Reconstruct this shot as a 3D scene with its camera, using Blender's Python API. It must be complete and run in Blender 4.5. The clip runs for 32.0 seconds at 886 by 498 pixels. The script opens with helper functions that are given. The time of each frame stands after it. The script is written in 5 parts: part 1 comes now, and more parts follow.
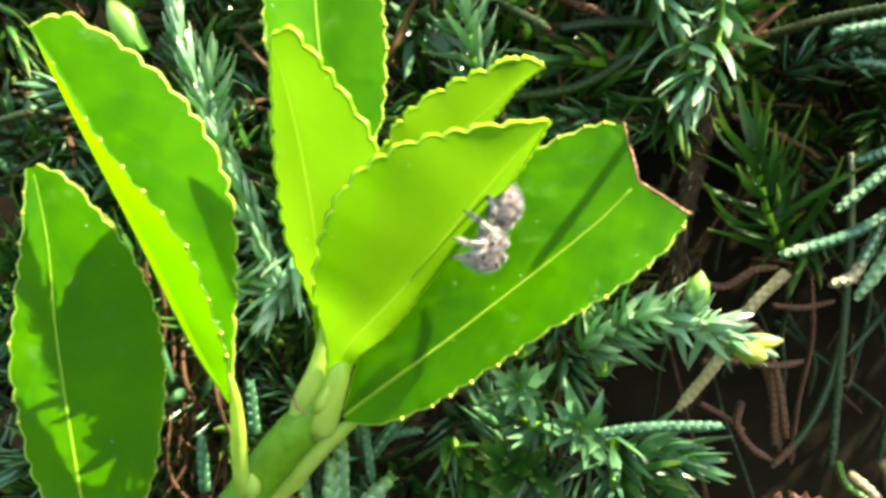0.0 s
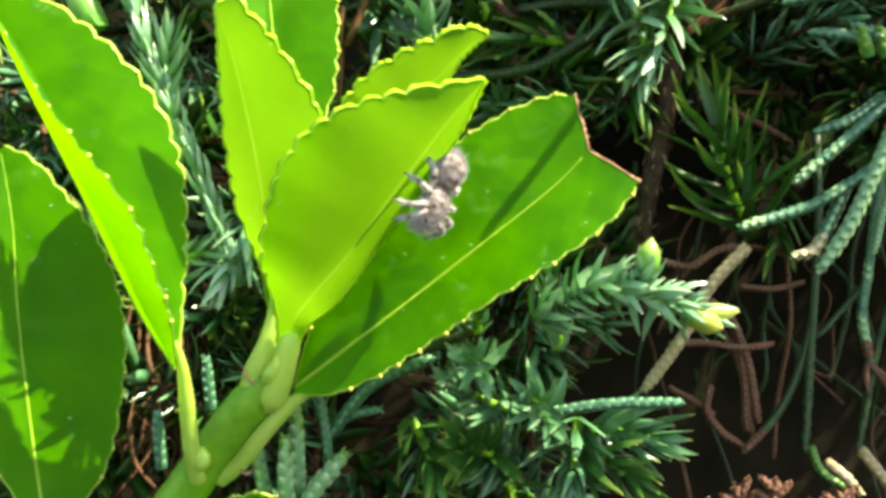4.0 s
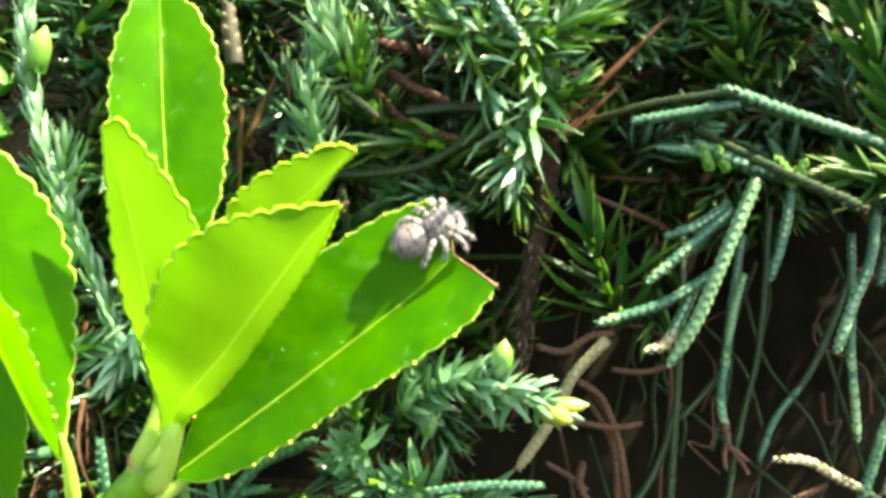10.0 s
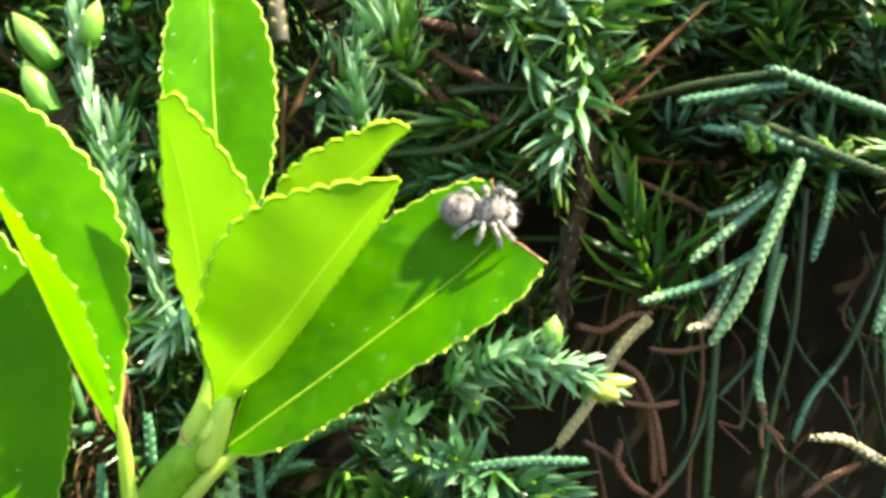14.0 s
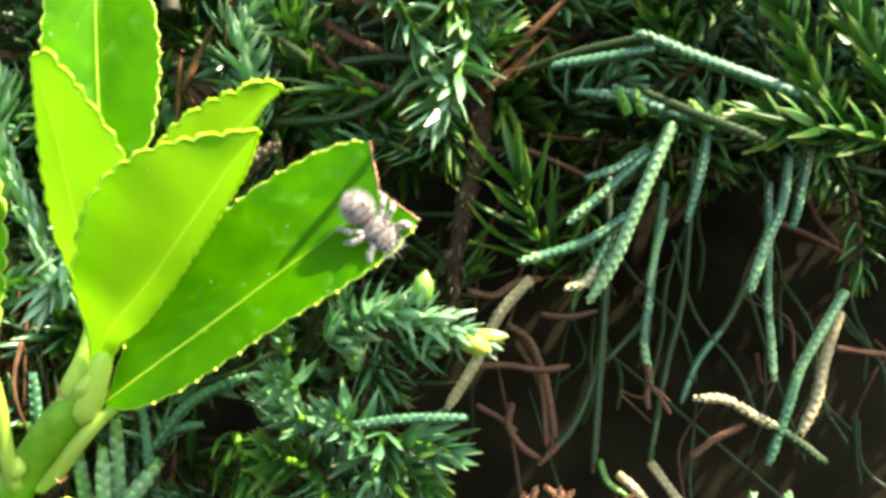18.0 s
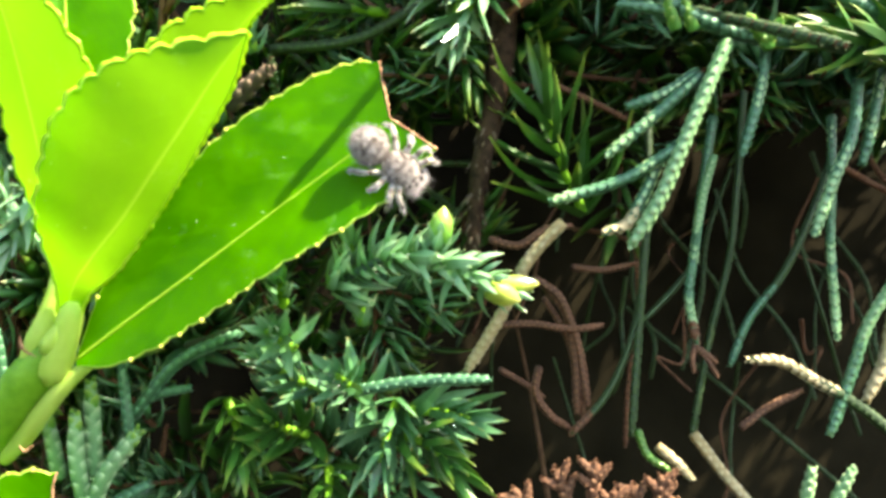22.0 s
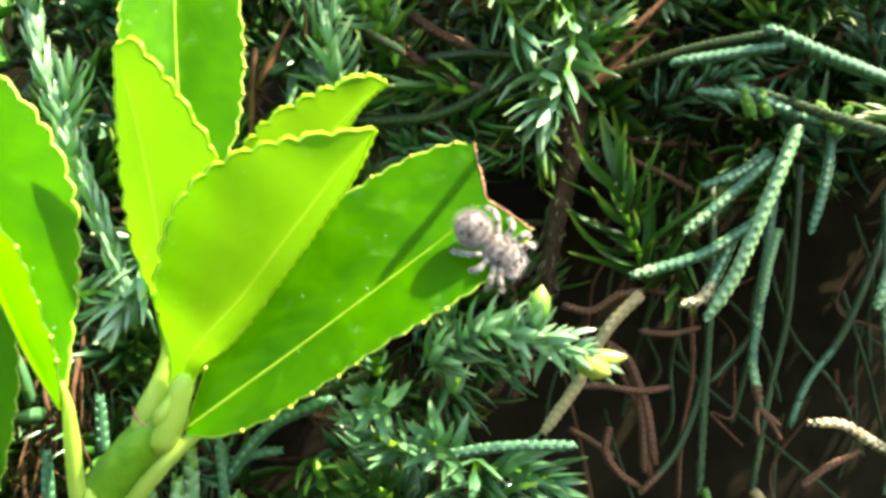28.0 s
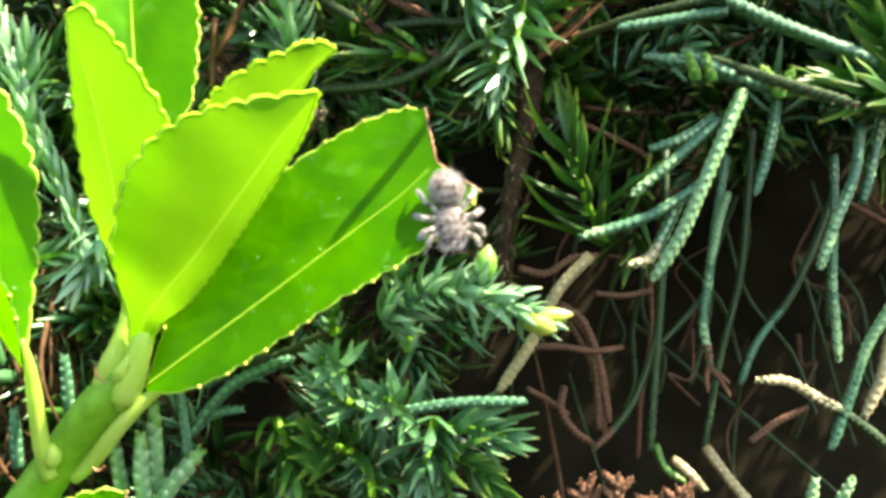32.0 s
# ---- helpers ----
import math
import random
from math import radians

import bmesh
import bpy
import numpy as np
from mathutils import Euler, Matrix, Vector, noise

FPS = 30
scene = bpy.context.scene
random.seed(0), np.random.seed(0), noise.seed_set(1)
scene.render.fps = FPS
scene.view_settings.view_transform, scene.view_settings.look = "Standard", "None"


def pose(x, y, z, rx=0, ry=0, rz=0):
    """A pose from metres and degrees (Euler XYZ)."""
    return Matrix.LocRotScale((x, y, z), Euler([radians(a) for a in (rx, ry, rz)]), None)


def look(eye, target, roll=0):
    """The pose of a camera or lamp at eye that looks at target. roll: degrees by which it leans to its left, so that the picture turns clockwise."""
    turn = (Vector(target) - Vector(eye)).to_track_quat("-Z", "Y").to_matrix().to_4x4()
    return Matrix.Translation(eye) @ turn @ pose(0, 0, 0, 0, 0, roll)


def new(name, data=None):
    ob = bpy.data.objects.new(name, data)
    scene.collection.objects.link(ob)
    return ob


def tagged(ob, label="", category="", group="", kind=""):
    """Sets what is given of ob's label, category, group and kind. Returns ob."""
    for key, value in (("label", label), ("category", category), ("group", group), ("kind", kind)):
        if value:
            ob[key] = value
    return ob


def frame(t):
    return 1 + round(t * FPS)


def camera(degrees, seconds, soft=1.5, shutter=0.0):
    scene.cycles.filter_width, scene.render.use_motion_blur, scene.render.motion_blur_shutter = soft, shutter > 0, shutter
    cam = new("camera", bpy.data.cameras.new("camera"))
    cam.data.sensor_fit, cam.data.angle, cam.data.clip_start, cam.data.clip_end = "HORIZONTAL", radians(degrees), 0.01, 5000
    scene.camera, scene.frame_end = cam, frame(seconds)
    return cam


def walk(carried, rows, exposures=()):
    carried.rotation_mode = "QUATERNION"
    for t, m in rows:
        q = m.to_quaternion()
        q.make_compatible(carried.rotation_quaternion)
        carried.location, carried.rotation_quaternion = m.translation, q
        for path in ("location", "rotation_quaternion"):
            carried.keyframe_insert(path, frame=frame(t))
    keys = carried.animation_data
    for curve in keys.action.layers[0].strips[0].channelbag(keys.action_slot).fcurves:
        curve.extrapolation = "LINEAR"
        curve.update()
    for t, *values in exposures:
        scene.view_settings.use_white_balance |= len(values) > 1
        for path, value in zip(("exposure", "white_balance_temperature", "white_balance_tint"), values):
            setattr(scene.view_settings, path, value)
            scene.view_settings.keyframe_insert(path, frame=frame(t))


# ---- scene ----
cam = camera(62, 32.0, soft=3.5)
PATH = [
    (0.0, pose(-0.01483, 0.00252, 0.00433, 85.595, 0.380, 0.200)),
    (0.5, pose(-0.01467, 0.00206, 0.00337, 86.489, 0.332, 0.304)),
    (1.0, pose(-0.01366, 0.00145, -0.00014, 86.453, 0.470, 0.701)),
    (1.5, pose(-0.01394, 0.00316, 0.00026, 87.159, 0.669, 0.876)),
    (2.0, pose(-0.00905, 0.00342, 0.00157, 87.299, 0.873, 1.054)),
    (2.5, pose(-0.01158, 0.00222, 0.00192, 88.086, 0.828, 1.770)),
    (3.0, pose(-0.01164, 0.00221, 0.00070, 87.796, 0.844, 1.769)),
    (3.5, pose(-0.00990, 0.00240, -0.00056, 87.793, 0.753, 1.750)),
    (4.0, pose(-0.00736, 0.00236, -0.00252, 88.262, 0.704, 1.847)),
    (4.5, pose(-0.00699, 0.00246, -0.00093, 88.099, 1.059, 1.221)),
    (6.5, pose(-0.00392, 0.00022, -0.00265, 89.142, 0.381, 3.095)),
    (7.0, pose(-0.00085, 0.00067, -0.00697, 90.518, 1.079, 2.387)),
    (7.5, pose(0.00664, 0.00132, -0.00427, 89.428, 0.411, 1.269)),
    (8.0, pose(0.00676, 0.00094, 0.00177, 90.412, 0.129, 0.626)),
    (8.5, pose(0.01273, -0.00085, 0.00802, 91.037, -0.227, -1.142)),
    (9.0, pose(0.01121, -0.00305, 0.00963, 91.199, -0.036, -0.271)),
    (9.5, pose(0.00836, -0.00304, 0.00664, 90.509, 0.021, 0.138)),
    (10.0, pose(0.00527, -0.00394, 0.00634, 89.830, 0.123, 0.526)),
    (10.5, pose(0.00359, -0.00437, 0.00544, 89.705, -0.142, 0.745)),
    (11.0, pose(0.00299, -0.00486, 0.00696, 89.972, -0.242, 0.334)),
    (11.5, pose(-0.00073, -0.00443, 0.00780, 89.511, -0.354, 0.333)),
    (12.0, pose(-0.00374, -0.00439, 0.00563, 89.266, -0.441, -0.050)),
    (12.5, pose(-0.00286, -0.00414, 0.00478, 89.399, -0.455, -0.090)),
    (13.0, pose(-0.00185, -0.00422, 0.00528, 89.545, -0.493, 0.102)),
    (13.5, pose(0.00086, -0.00469, 0.00475, 89.219, -0.448, 0.195)),
    (14.0, pose(-0.00112, -0.00471, 0.00482, 89.081, -0.269, 0.073)),
    (14.5, pose(0.00073, -0.00522, 0.00440, 89.123, -0.397, 0.206)),
    (16.5, pose(-0.00363, -0.00596, 0.00263, 91.118, -1.139, -0.830)),
    (17.0, pose(-0.00194, -0.00586, 0.00195, 90.870, -0.881, -0.834)),
    (17.5, pose(0.00520, -0.00546, -0.00104, 89.649, -0.679, -1.017)),
    (18.0, pose(0.01224, -0.00685, -0.00191, 90.287, -0.134, -0.761)),
    (18.5, pose(0.00851, -0.00448, -0.00540, 88.749, -0.248, -0.160)),
    (19.0, pose(0.00839, -0.00045, -0.00604, 88.432, -0.363, -0.670)),
    (19.5, pose(0.00990, 0.00274, -0.00748, 88.370, 0.115, -0.205)),
    (20.0, pose(0.01063, 0.00454, -0.00854, 87.974, 0.401, -0.297)),
    (20.5, pose(0.01100, 0.00483, -0.00906, 88.344, 0.364, -0.092)),
    (21.0, pose(0.00996, 0.00536, -0.01011, 88.088, 0.218, -0.198)),
    (21.5, pose(0.00719, 0.00562, -0.00913, 88.900, 0.165, 0.081)),
    (22.0, pose(0.01094, 0.00488, -0.00747, 89.440, -0.029, -0.263)),
    (22.5, pose(0.00900, 0.00471, -0.00739, 90.114, 0.544, 0.232)),
    (23.0, pose(0.00827, 0.00516, -0.00584, 90.088, 0.252, 0.502)),
    (23.5, pose(0.00506, 0.00498, -0.00621, 90.274, 0.235, 0.361)),
    (24.0, pose(0.00362, 0.00601, -0.00697, 89.181, 0.047, 0.559)),
    (24.5, pose(0.00335, 0.00539, -0.00523, 90.562, -0.162, -0.038)),
    (25.0, pose(0.00386, 0.00458, -0.00413, 90.829, -0.051, 0.186)),
    (25.5, pose(0.00236, 0.00428, -0.00444, 90.975, -0.056, -0.337)),
    (27.5, pose(-0.00096, 0.00250, -0.00187, 90.447, -0.804, -1.760)),
    (28.0, pose(-0.00109, 0.00106, -0.00105, 90.597, -0.492, -1.559)),
    (28.5, pose(-0.00119, -0.00016, -0.00170, 89.942, -0.642, -1.167)),
    (29.0, pose(-0.00175, -0.00063, -0.00310, 90.079, -0.681, -1.140)),
    (29.5, pose(-0.00053, -0.00013, -0.00285, 89.628, -0.680, -1.731)),
    (30.0, pose(-0.00128, 0.00000, -0.00303, 89.792, -0.428, -1.790)),
    (30.5, pose(-0.00077, -0.00058, -0.00261, 89.683, -0.159, -1.155)),
    (31.0, pose(-0.00115, -0.00179, -0.00296, 89.874, -0.008, 0.189)),
    (31.5, pose(0.00215, -0.00192, -0.00260, 89.656, -0.214, -0.457)),
    (32.0, pose(0.00415, -0.00151, -0.00328, 89.190, -0.136, -1.665)),
]
walk(cam, PATH, exposures=[(t, e, 7900, 8) for t, e in ((0.0, 2.28), (2.0, 2.14), (4.0, 2.14), (7.0, 2.31), (9.0, 2.47), (12.0, 2.4), (17.0, 2.4), (19.0, 2.53), (22.0, 2.56), (28.0, 2.49), (32.0, 2.51))])

# ---- light ----
SUN_WAY = Vector((0.56, -0.17, 0.81)).normalized()
world = bpy.data.worlds.new("world")
scene.world = world
world.use_nodes = True
wn = world.node_tree.nodes
sky = wn.new("ShaderNodeTexSky")
sky.sky_type = "NISHITA"
sky.sun_disc = False
sky.sun_elevation = math.asin(SUN_WAY.z)
sky.sun_rotation = math.atan2(SUN_WAY.x, SUN_WAY.y)
wn["Background"].inputs["Strength"].default_value = 0.145
world.node_tree.links.new(sky.outputs[0], wn["Background"].inputs["Color"])
sun_data = bpy.data.lights.new("sun", "SUN")
sun_data.energy, sun_data.angle, sun_data.color = 5.0, radians(0.5), (1.0, 0.95, 0.86)
sun = new("sun", sun_data)
sun.matrix_world = look(SUN_WAY * 2, (0, 0, 0))


# ---- materials ----
def ramp(nt, fac, stops):
    r = nt.nodes.new("ShaderNodeValToRGB")
    els = r.color_ramp.elements
    els[0].position, els[0].color = stops[0][0], (*stops[0][1], 1)
    els[1].position, els[1].color = stops[-1][0], (*stops[-1][1], 1)
    for p, col in stops[1:-1]:
        els.new(p).color = (*col, 1)
    nt.links.new(fac, r.inputs[0])
    return r.outputs[0]


def noise_tex(nt, scale, detail=3.0, coord="Object"):
    tc = nt.nodes.new("ShaderNodeTexCoord")
    n = nt.nodes.new("ShaderNodeTexNoise")
    n.inputs["Scale"].default_value, n.inputs["Detail"].default_value = scale, detail
    nt.links.new(tc.outputs[coord], n.inputs["Vector"])
    return n.outputs["Fac"]


def mix(nt, fac, a, b, kind="MIX"):
    m = nt.nodes.new("ShaderNodeMix")
    m.data_type, m.blend_type = "RGBA", kind
    for sock, v in ((m.inputs[0], fac), (m.inputs[6], a), (m.inputs[7], b)):
        if isinstance(v, (int, float)):
            sock.default_value = v
        elif isinstance(v, tuple):
            sock.default_value = (*v, 1)
        else:
            nt.links.new(v, sock)
    return m.outputs[2]


def material(name, rough=0.5, spec=0.5, sheer=0.0, bump=0.0, bump_scale=3000.0):
    """A principled surface; returns the material, its tree, and a function that sets its colours."""
    m = bpy.data.materials.new(name)
    m.use_nodes = True
    nt = m.node_tree
    p = nt.nodes["Principled BSDF"]
    p.inputs["Roughness"].default_value = rough
    p.inputs["Specular IOR Level"].default_value = spec
    if bump:
        b = nt.nodes.new("ShaderNodeBump")
        b.inputs["Strength"].default_value, b.inputs["Distance"].default_value = bump, 0.0002
        nt.links.new(noise_tex(nt, bump_scale, 4), b.inputs["Height"])
        nt.links.new(b.outputs[0], p.inputs["Normal"])

    def paint(col, glow=None):
        nt.links.new(col, p.inputs["Base Color"])
        if sheer:
            t = nt.nodes.new("ShaderNodeBsdfTranslucent")
            s = nt.nodes.new("ShaderNodeMixShader")
            s.inputs[0].default_value = sheer
            nt.links.new(glow if glow is not None else col, t.inputs["Color"])
            nt.links.new(p.outputs[0], s.inputs[1])
            nt.links.new(t.outputs[0], s.inputs[2])
            nt.links.new(s.outputs[0], nt.nodes["Material Output"].inputs["Surface"])

    return m, nt, paint


def uv_value(nt, axis):
    u = nt.nodes.new("ShaderNodeUVMap")
    s = nt.nodes.new("ShaderNodeSeparateXYZ")
    nt.links.new(u.outputs[0], s.inputs[0])
    return s.outputs[axis]


def leaf_material(name, base, pale, glow, sheer=0.45, rough=0.36, veined=False):
    m, nt, paint = material(name, rough, 0.09, sheer, 0.45, 600.0)
    cloud = ramp(nt, noise_tex(nt, 210, 6), ((0.3, base), (0.75, pale)))
    fine = ramp(nt, noise_tex(nt, 700, 5), ((0.3, (0.78, 0.82, 0.78)), (0.7, (1, 1, 1))))
    cloud = mix(nt, 1.0, cloud, fine, "MULTIPLY")
    # veins: faint lighter streaks that leave the midrib at an angle
    wave = nt.nodes.new("ShaderNodeTexWave")
    wave.bands_direction = "Y"
    wave.inputs["Scale"].default_value, wave.inputs["Distortion"].default_value = 3.1, 6.0
    wave.inputs["Detail"].default_value, wave.inputs["Detail Scale"].default_value = 2.0, 1.5
    uvn = nt.nodes.new("ShaderNodeUVMap")
    nt.links.new(uvn.outputs[0], wave.inputs["Vector"])
    vein = ramp(nt, wave.outputs["Fac"], ((0.84, (0, 0, 0)), (1.0, (0.3, 0.3, 0.3))))
    col = mix(nt, vein, cloud, pale)
    spots = ramp(nt, noise_tex(nt, 1100, 2), ((0.735, (0, 0, 0)), (0.77, (0.7, 0.7, 0.7))))
    col = mix(nt, spots, col, (0.45, 0.6, 0.3))
    scuff = mix(nt, 1.0, ramp(nt, noise_tex(nt, 330, 5), ((0.60, (0, 0, 0)), (0.74, (0.24, 0.24, 0.24)))), ramp(nt, noise_tex(nt, 2600, 3), ((0.42, (0, 0, 0)), (0.62, (1, 1, 1)))), "MULTIPLY")
    col = mix(nt, scuff, col, (0.32, 0.50, 0.20))
    if veined:
        # the midrib lets more light through than the blade
        u = nt.nodes.new("ShaderNodeMath")
        u.operation = "ABSOLUTE"
        w = nt.nodes.new("ShaderNodeMath")
        w.operation = "SUBTRACT"
        w.inputs[1].default_value = 0.5
        nt.links.new(uv_value(nt, 0), w.inputs[0])
        nt.links.new(w.outputs[0], u.inputs[0])
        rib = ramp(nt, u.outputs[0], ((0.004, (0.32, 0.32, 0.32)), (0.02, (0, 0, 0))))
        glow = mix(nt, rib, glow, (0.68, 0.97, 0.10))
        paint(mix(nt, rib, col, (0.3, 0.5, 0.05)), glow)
        return m
    paint(col, mix(nt, ramp(nt, noise_tex(nt, 150, 3), ((0.3, (0, 0, 0)), (0.8, (1, 1, 1)))), glow, tuple(v * 0.85 for v in glow)))
    return m


def plain_material(name, a, b, rough=0.5, scale=400.0, sheer=0.0, bump=0.2, spec=0.4):
    m, nt, paint = material(name, rough, spec, sheer, bump)
    paint(ramp(nt, noise_tex(nt, scale, 4), ((0.3, a), (0.72, b))))
    return m


def along_material(name, stops, rough=0.45, sheer=0.25, spec=0.5, dull=0.25):
    """Colours that run along a needle or scale (UV y), with a random tone for each object or island."""
    m, nt, paint = material(name, rough, spec, sheer)
    col = ramp(nt, uv_value(nt, 1), stops)
    geo = nt.nodes.new("ShaderNodeNewGeometry")
    tone = ramp(nt, geo.outputs["Random Per Island"], ((0.0, (1 - dull,) * 3), (1.0, (1.0, 1.0, 1.0))))
    col = mix(nt, 1.0, col, tone, "MULTIPLY")
    info = nt.nodes.new("ShaderNodeObjectInfo")
    tone2 = ramp(nt, info.outputs["Random"], ((0.0, (0.8, 0.86, 0.8)), (1.0, (1.0, 1.0, 1.0))))
    col = mix(nt, 1.0, col, tone2, "MULTIPLY")
    grain = ramp(nt, noise_tex(nt, 700, 3), ((0.3, (0.8, 0.8, 0.8)), (0.7, (1, 1, 1))))
    paint(mix(nt, 1.0, col, grain, "MULTIPLY"))
    return m


LEAF = leaf_material("euonymus_leaf", (0.021, 0.15, 0.001), (0.072, 0.30, 0.0015), (0.23, 0.68, 0.002), 0.55, 0.42)
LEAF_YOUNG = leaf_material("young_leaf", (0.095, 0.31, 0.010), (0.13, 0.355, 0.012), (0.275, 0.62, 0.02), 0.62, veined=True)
RIB = plain_material("leaf_rib", (0.26, 0.48, 0.02), (0.36, 0.58, 0.04), 0.4, 600, 0.4)
MARGIN = plain_material("leaf_margin", (0.34, 0.56, 0.05), (0.48, 0.68, 0.12), 0.4, 600, 0.5)
MARGIN_YOUNG = plain_material("young_margin", (0.5, 0.78, 0.05), (0.62, 0.84, 0.10), 0.4, 600, 0.6)
GLAND = plain_material("tooth_gland", (0.6, 0.66, 0.08), (0.75, 0.75, 0.2), 0.4, 600, 0.4)
BITE = plain_material("bitten_edge", (0.14, 0.05, 0.02), (0.55, 0.32, 0.16), 0.8, 900)
STEM = plain_material("green_stem", (0.11, 0.31, 0.012), (0.20, 0.44, 0.03), 0.45, 600, 0.3, 0.6)
PETIOLE = plain_material("petiole", (0.42, 0.62, 0.09), (0.54, 0.72, 0.15), 0.4, 300, 0.5)
NEEDLE = along_material("juniper_needle", ((0.0, (0.055, 0.19, 0.06)), (0.5, (0.14, 0.38, 0.17)), (0.88, (0.25, 0.50, 0.25)), (1.0, (0.62, 0.63, 0.22))), 0.26, 0.38, 0.9)
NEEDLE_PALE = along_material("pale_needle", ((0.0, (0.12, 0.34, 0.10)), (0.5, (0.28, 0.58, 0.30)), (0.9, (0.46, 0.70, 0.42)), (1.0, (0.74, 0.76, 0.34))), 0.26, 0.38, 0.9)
NEEDLE_FRESH = along_material("fresh_needle", ((0.0, (0.08, 0.27, 0.03)), (0.5, (0.20, 0.47, 0.09)), (0.9, (0.36, 0.60, 0.14)), (1.0, (0.70, 0.70, 0.18))), 0.3, 0.42, 0.7)
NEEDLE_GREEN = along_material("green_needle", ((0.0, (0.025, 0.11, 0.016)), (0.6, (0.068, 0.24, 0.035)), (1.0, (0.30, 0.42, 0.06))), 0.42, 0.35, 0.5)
SCALE = along_material("juniper_scale", ((0.0, (0.035, 0.12, 0.055)), (0.45, (0.075, 0.235, 0.12)), (0.8, (0.105, 0.28, 0.145)), (1.0, (0.14, 0.32, 0.17))), 0.4, 0.1, 0.55)
# pale mint scales; also stand for sun on stretches of greener twigs
SCALE_LIGHT = along_material("pale_sunlit_scale", ((0.0, (0.15, 0.37, 0.14)), (0.5, (0.36, 0.64, 0.31)), (1.0, (0.62, 0.80, 0.46))), 0.4, 0.25, 0.6)
# the scale green again, darkened in colour to stand for shade
SCALE_SHADED = along_material("shaded_scale", ((0.0, (0.014, 0.042, 0.008)), (0.7, (0.034, 0.088, 0.018)), (1.0, (0.075, 0.13, 0.032))), 0.6, 0.1)
BUD = along_material("juniper_bud", ((0.0, (0.12, 0.40, 0.06)), (0.5, (0.28, 0.60, 0.10)), (1.0, (0.55, 0.74, 0.18))), 0.35, 0.45)
BUD_YELLOW = along_material("yellow_bud", ((0.0, (0.34, 0.52, 0.08)), (0.5, (0.62, 0.72, 0.12)), (1.0, (0.85, 0.84, 0.28))), 0.4, 0.45)
PALE = along_material("bleached_scale", ((0.0, (0.44, 0.32, 0.15)), (0.6, (0.70, 0.56, 0.31)), (1.0, (0.82, 0.70, 0.46))), 0.7, 0.1)
DEAD = along_material("dead_scale", ((0.0, (0.08, 0.031, 0.014)), (0.6, (0.20, 0.082, 0.038)), (1.0, (0.33, 0.155, 0.08))), 0.8, 0.05)
DEAD_DARK = along_material("old_scale", ((0.0, (0.02, 0.012, 0.006)), (0.5, (0.09, 0.055, 0.028)), (1.0, (0.24, 0.16, 0.10))), 0.8, 0.0)
DEAD_GREEN = along_material("cone_scale", ((0.0, (0.03, 0.025, 0.01)), (0.6, (0.10, 0.09, 0.035)), (1.0, (0.20, 0.15, 0.07))), 0.7, 0.05)
BARK = plain_material("juniper_bark", (0.05, 0.027, 0.014), (0.13, 0.068, 0.036), 0.85, 500, 0, 0.8, 0.12)
BARK_DARK = plain_material("old_bark", (0.018, 0.011, 0.007), (0.062, 0.038, 0.022), 0.9, 900, 0, 0.9, 0.1)
DRY = plain_material("dry_leaf", (0.10, 0.045, 0.02), (0.29, 0.14, 0.065), 0.7, 300, 0.25, 0.5, 0.15)
# far darker than soil; the shade inside the hedge is put into the colour
SOIL_SHADED = plain_material("soil", (0.006, 0.0052, 0.0028), (0.017, 0.0142, 0.008), 0.95, 60, 0, 1.0, 0.03)
FUR = plain_material("spider_fur", (0.045, 0.032, 0.026), (0.46, 0.41, 0.38), 0.85, 1300, 0, 0.8, 0.1)
FUR_PALE = plain_material("pale_fur", (0.30, 0.26, 0.25), (0.66, 0.61, 0.60), 0.85, 1700, 0, 0.8, 0.1)
LEG = along_material("banded_leg", ((0.0, (0.40, 0.37, 0.33)), (0.26, (0.50, 0.46, 0.41)), (0.33, (0.08, 0.055, 0.04)), (0.42, (0.46, 0.42, 0.37)), (0.60, (0.40, 0.36, 0.31)), (0.66, (0.09, 0.06, 0.045)), (0.74, (0.40, 0.36, 0.32)), (1.0, (0.10, 0.08, 0.065))), 0.85, 0.0, 0.1)
FUR_DARK = plain_material("dark_fur", (0.03, 0.02, 0.016), (0.2, 0.15, 0.12), 0.8, 1800, 0, 0.6)
EYE = plain_material("spider_eye", (0.006, 0.004, 0.004), (0.01, 0.008, 0.008), 0.08, 100, 0, 0.0)


# ---- mesh tools; all lengths in millimetres, meshes in metres ----
MM = 0.001


def mesh_of(name, verts, faces, mats, uvs=None, mat_index=None, smooth=True):
    me = bpy.data.meshes.new(name)
    v = np.asarray(verts, float) * MM
    me.from_pydata(v.tolist(), [], [tuple(f) for f in faces])
    for m in mats if isinstance(mats, (list, tuple)) else [mats]:
        me.materials.append(m)
    if smooth:
        me.polygons.foreach_set("use_smooth", [True] * len(me.polygons))
    if mat_index is not None:
        me.polygons.foreach_set("material_index", mat_index)
    if uvs is not None:
        lay = me.uv_layers.new(name="UVMap")
        idx = np.zeros(len(me.loops), int)
        me.loops.foreach_get("vertex_index", idx)
        lay.data.foreach_set("uv", np.asarray(uvs, float)[idx].ravel())
    me.update()
    return me


def thing(name, at=(0, 0, 0)):
    ob = new(name)
    ob.empty_display_size = 0.002
    ob.location = Vector(at) * MM
    return ob


def part_mesh(name, me, parent, label=""):
    ob = new(name, me)
    ob.parent = parent
    base = parent.location if parent.parent is None else parent.location + parent.parent.location
    ob.location = -base
    if label:
        tagged(ob, label)
    return ob


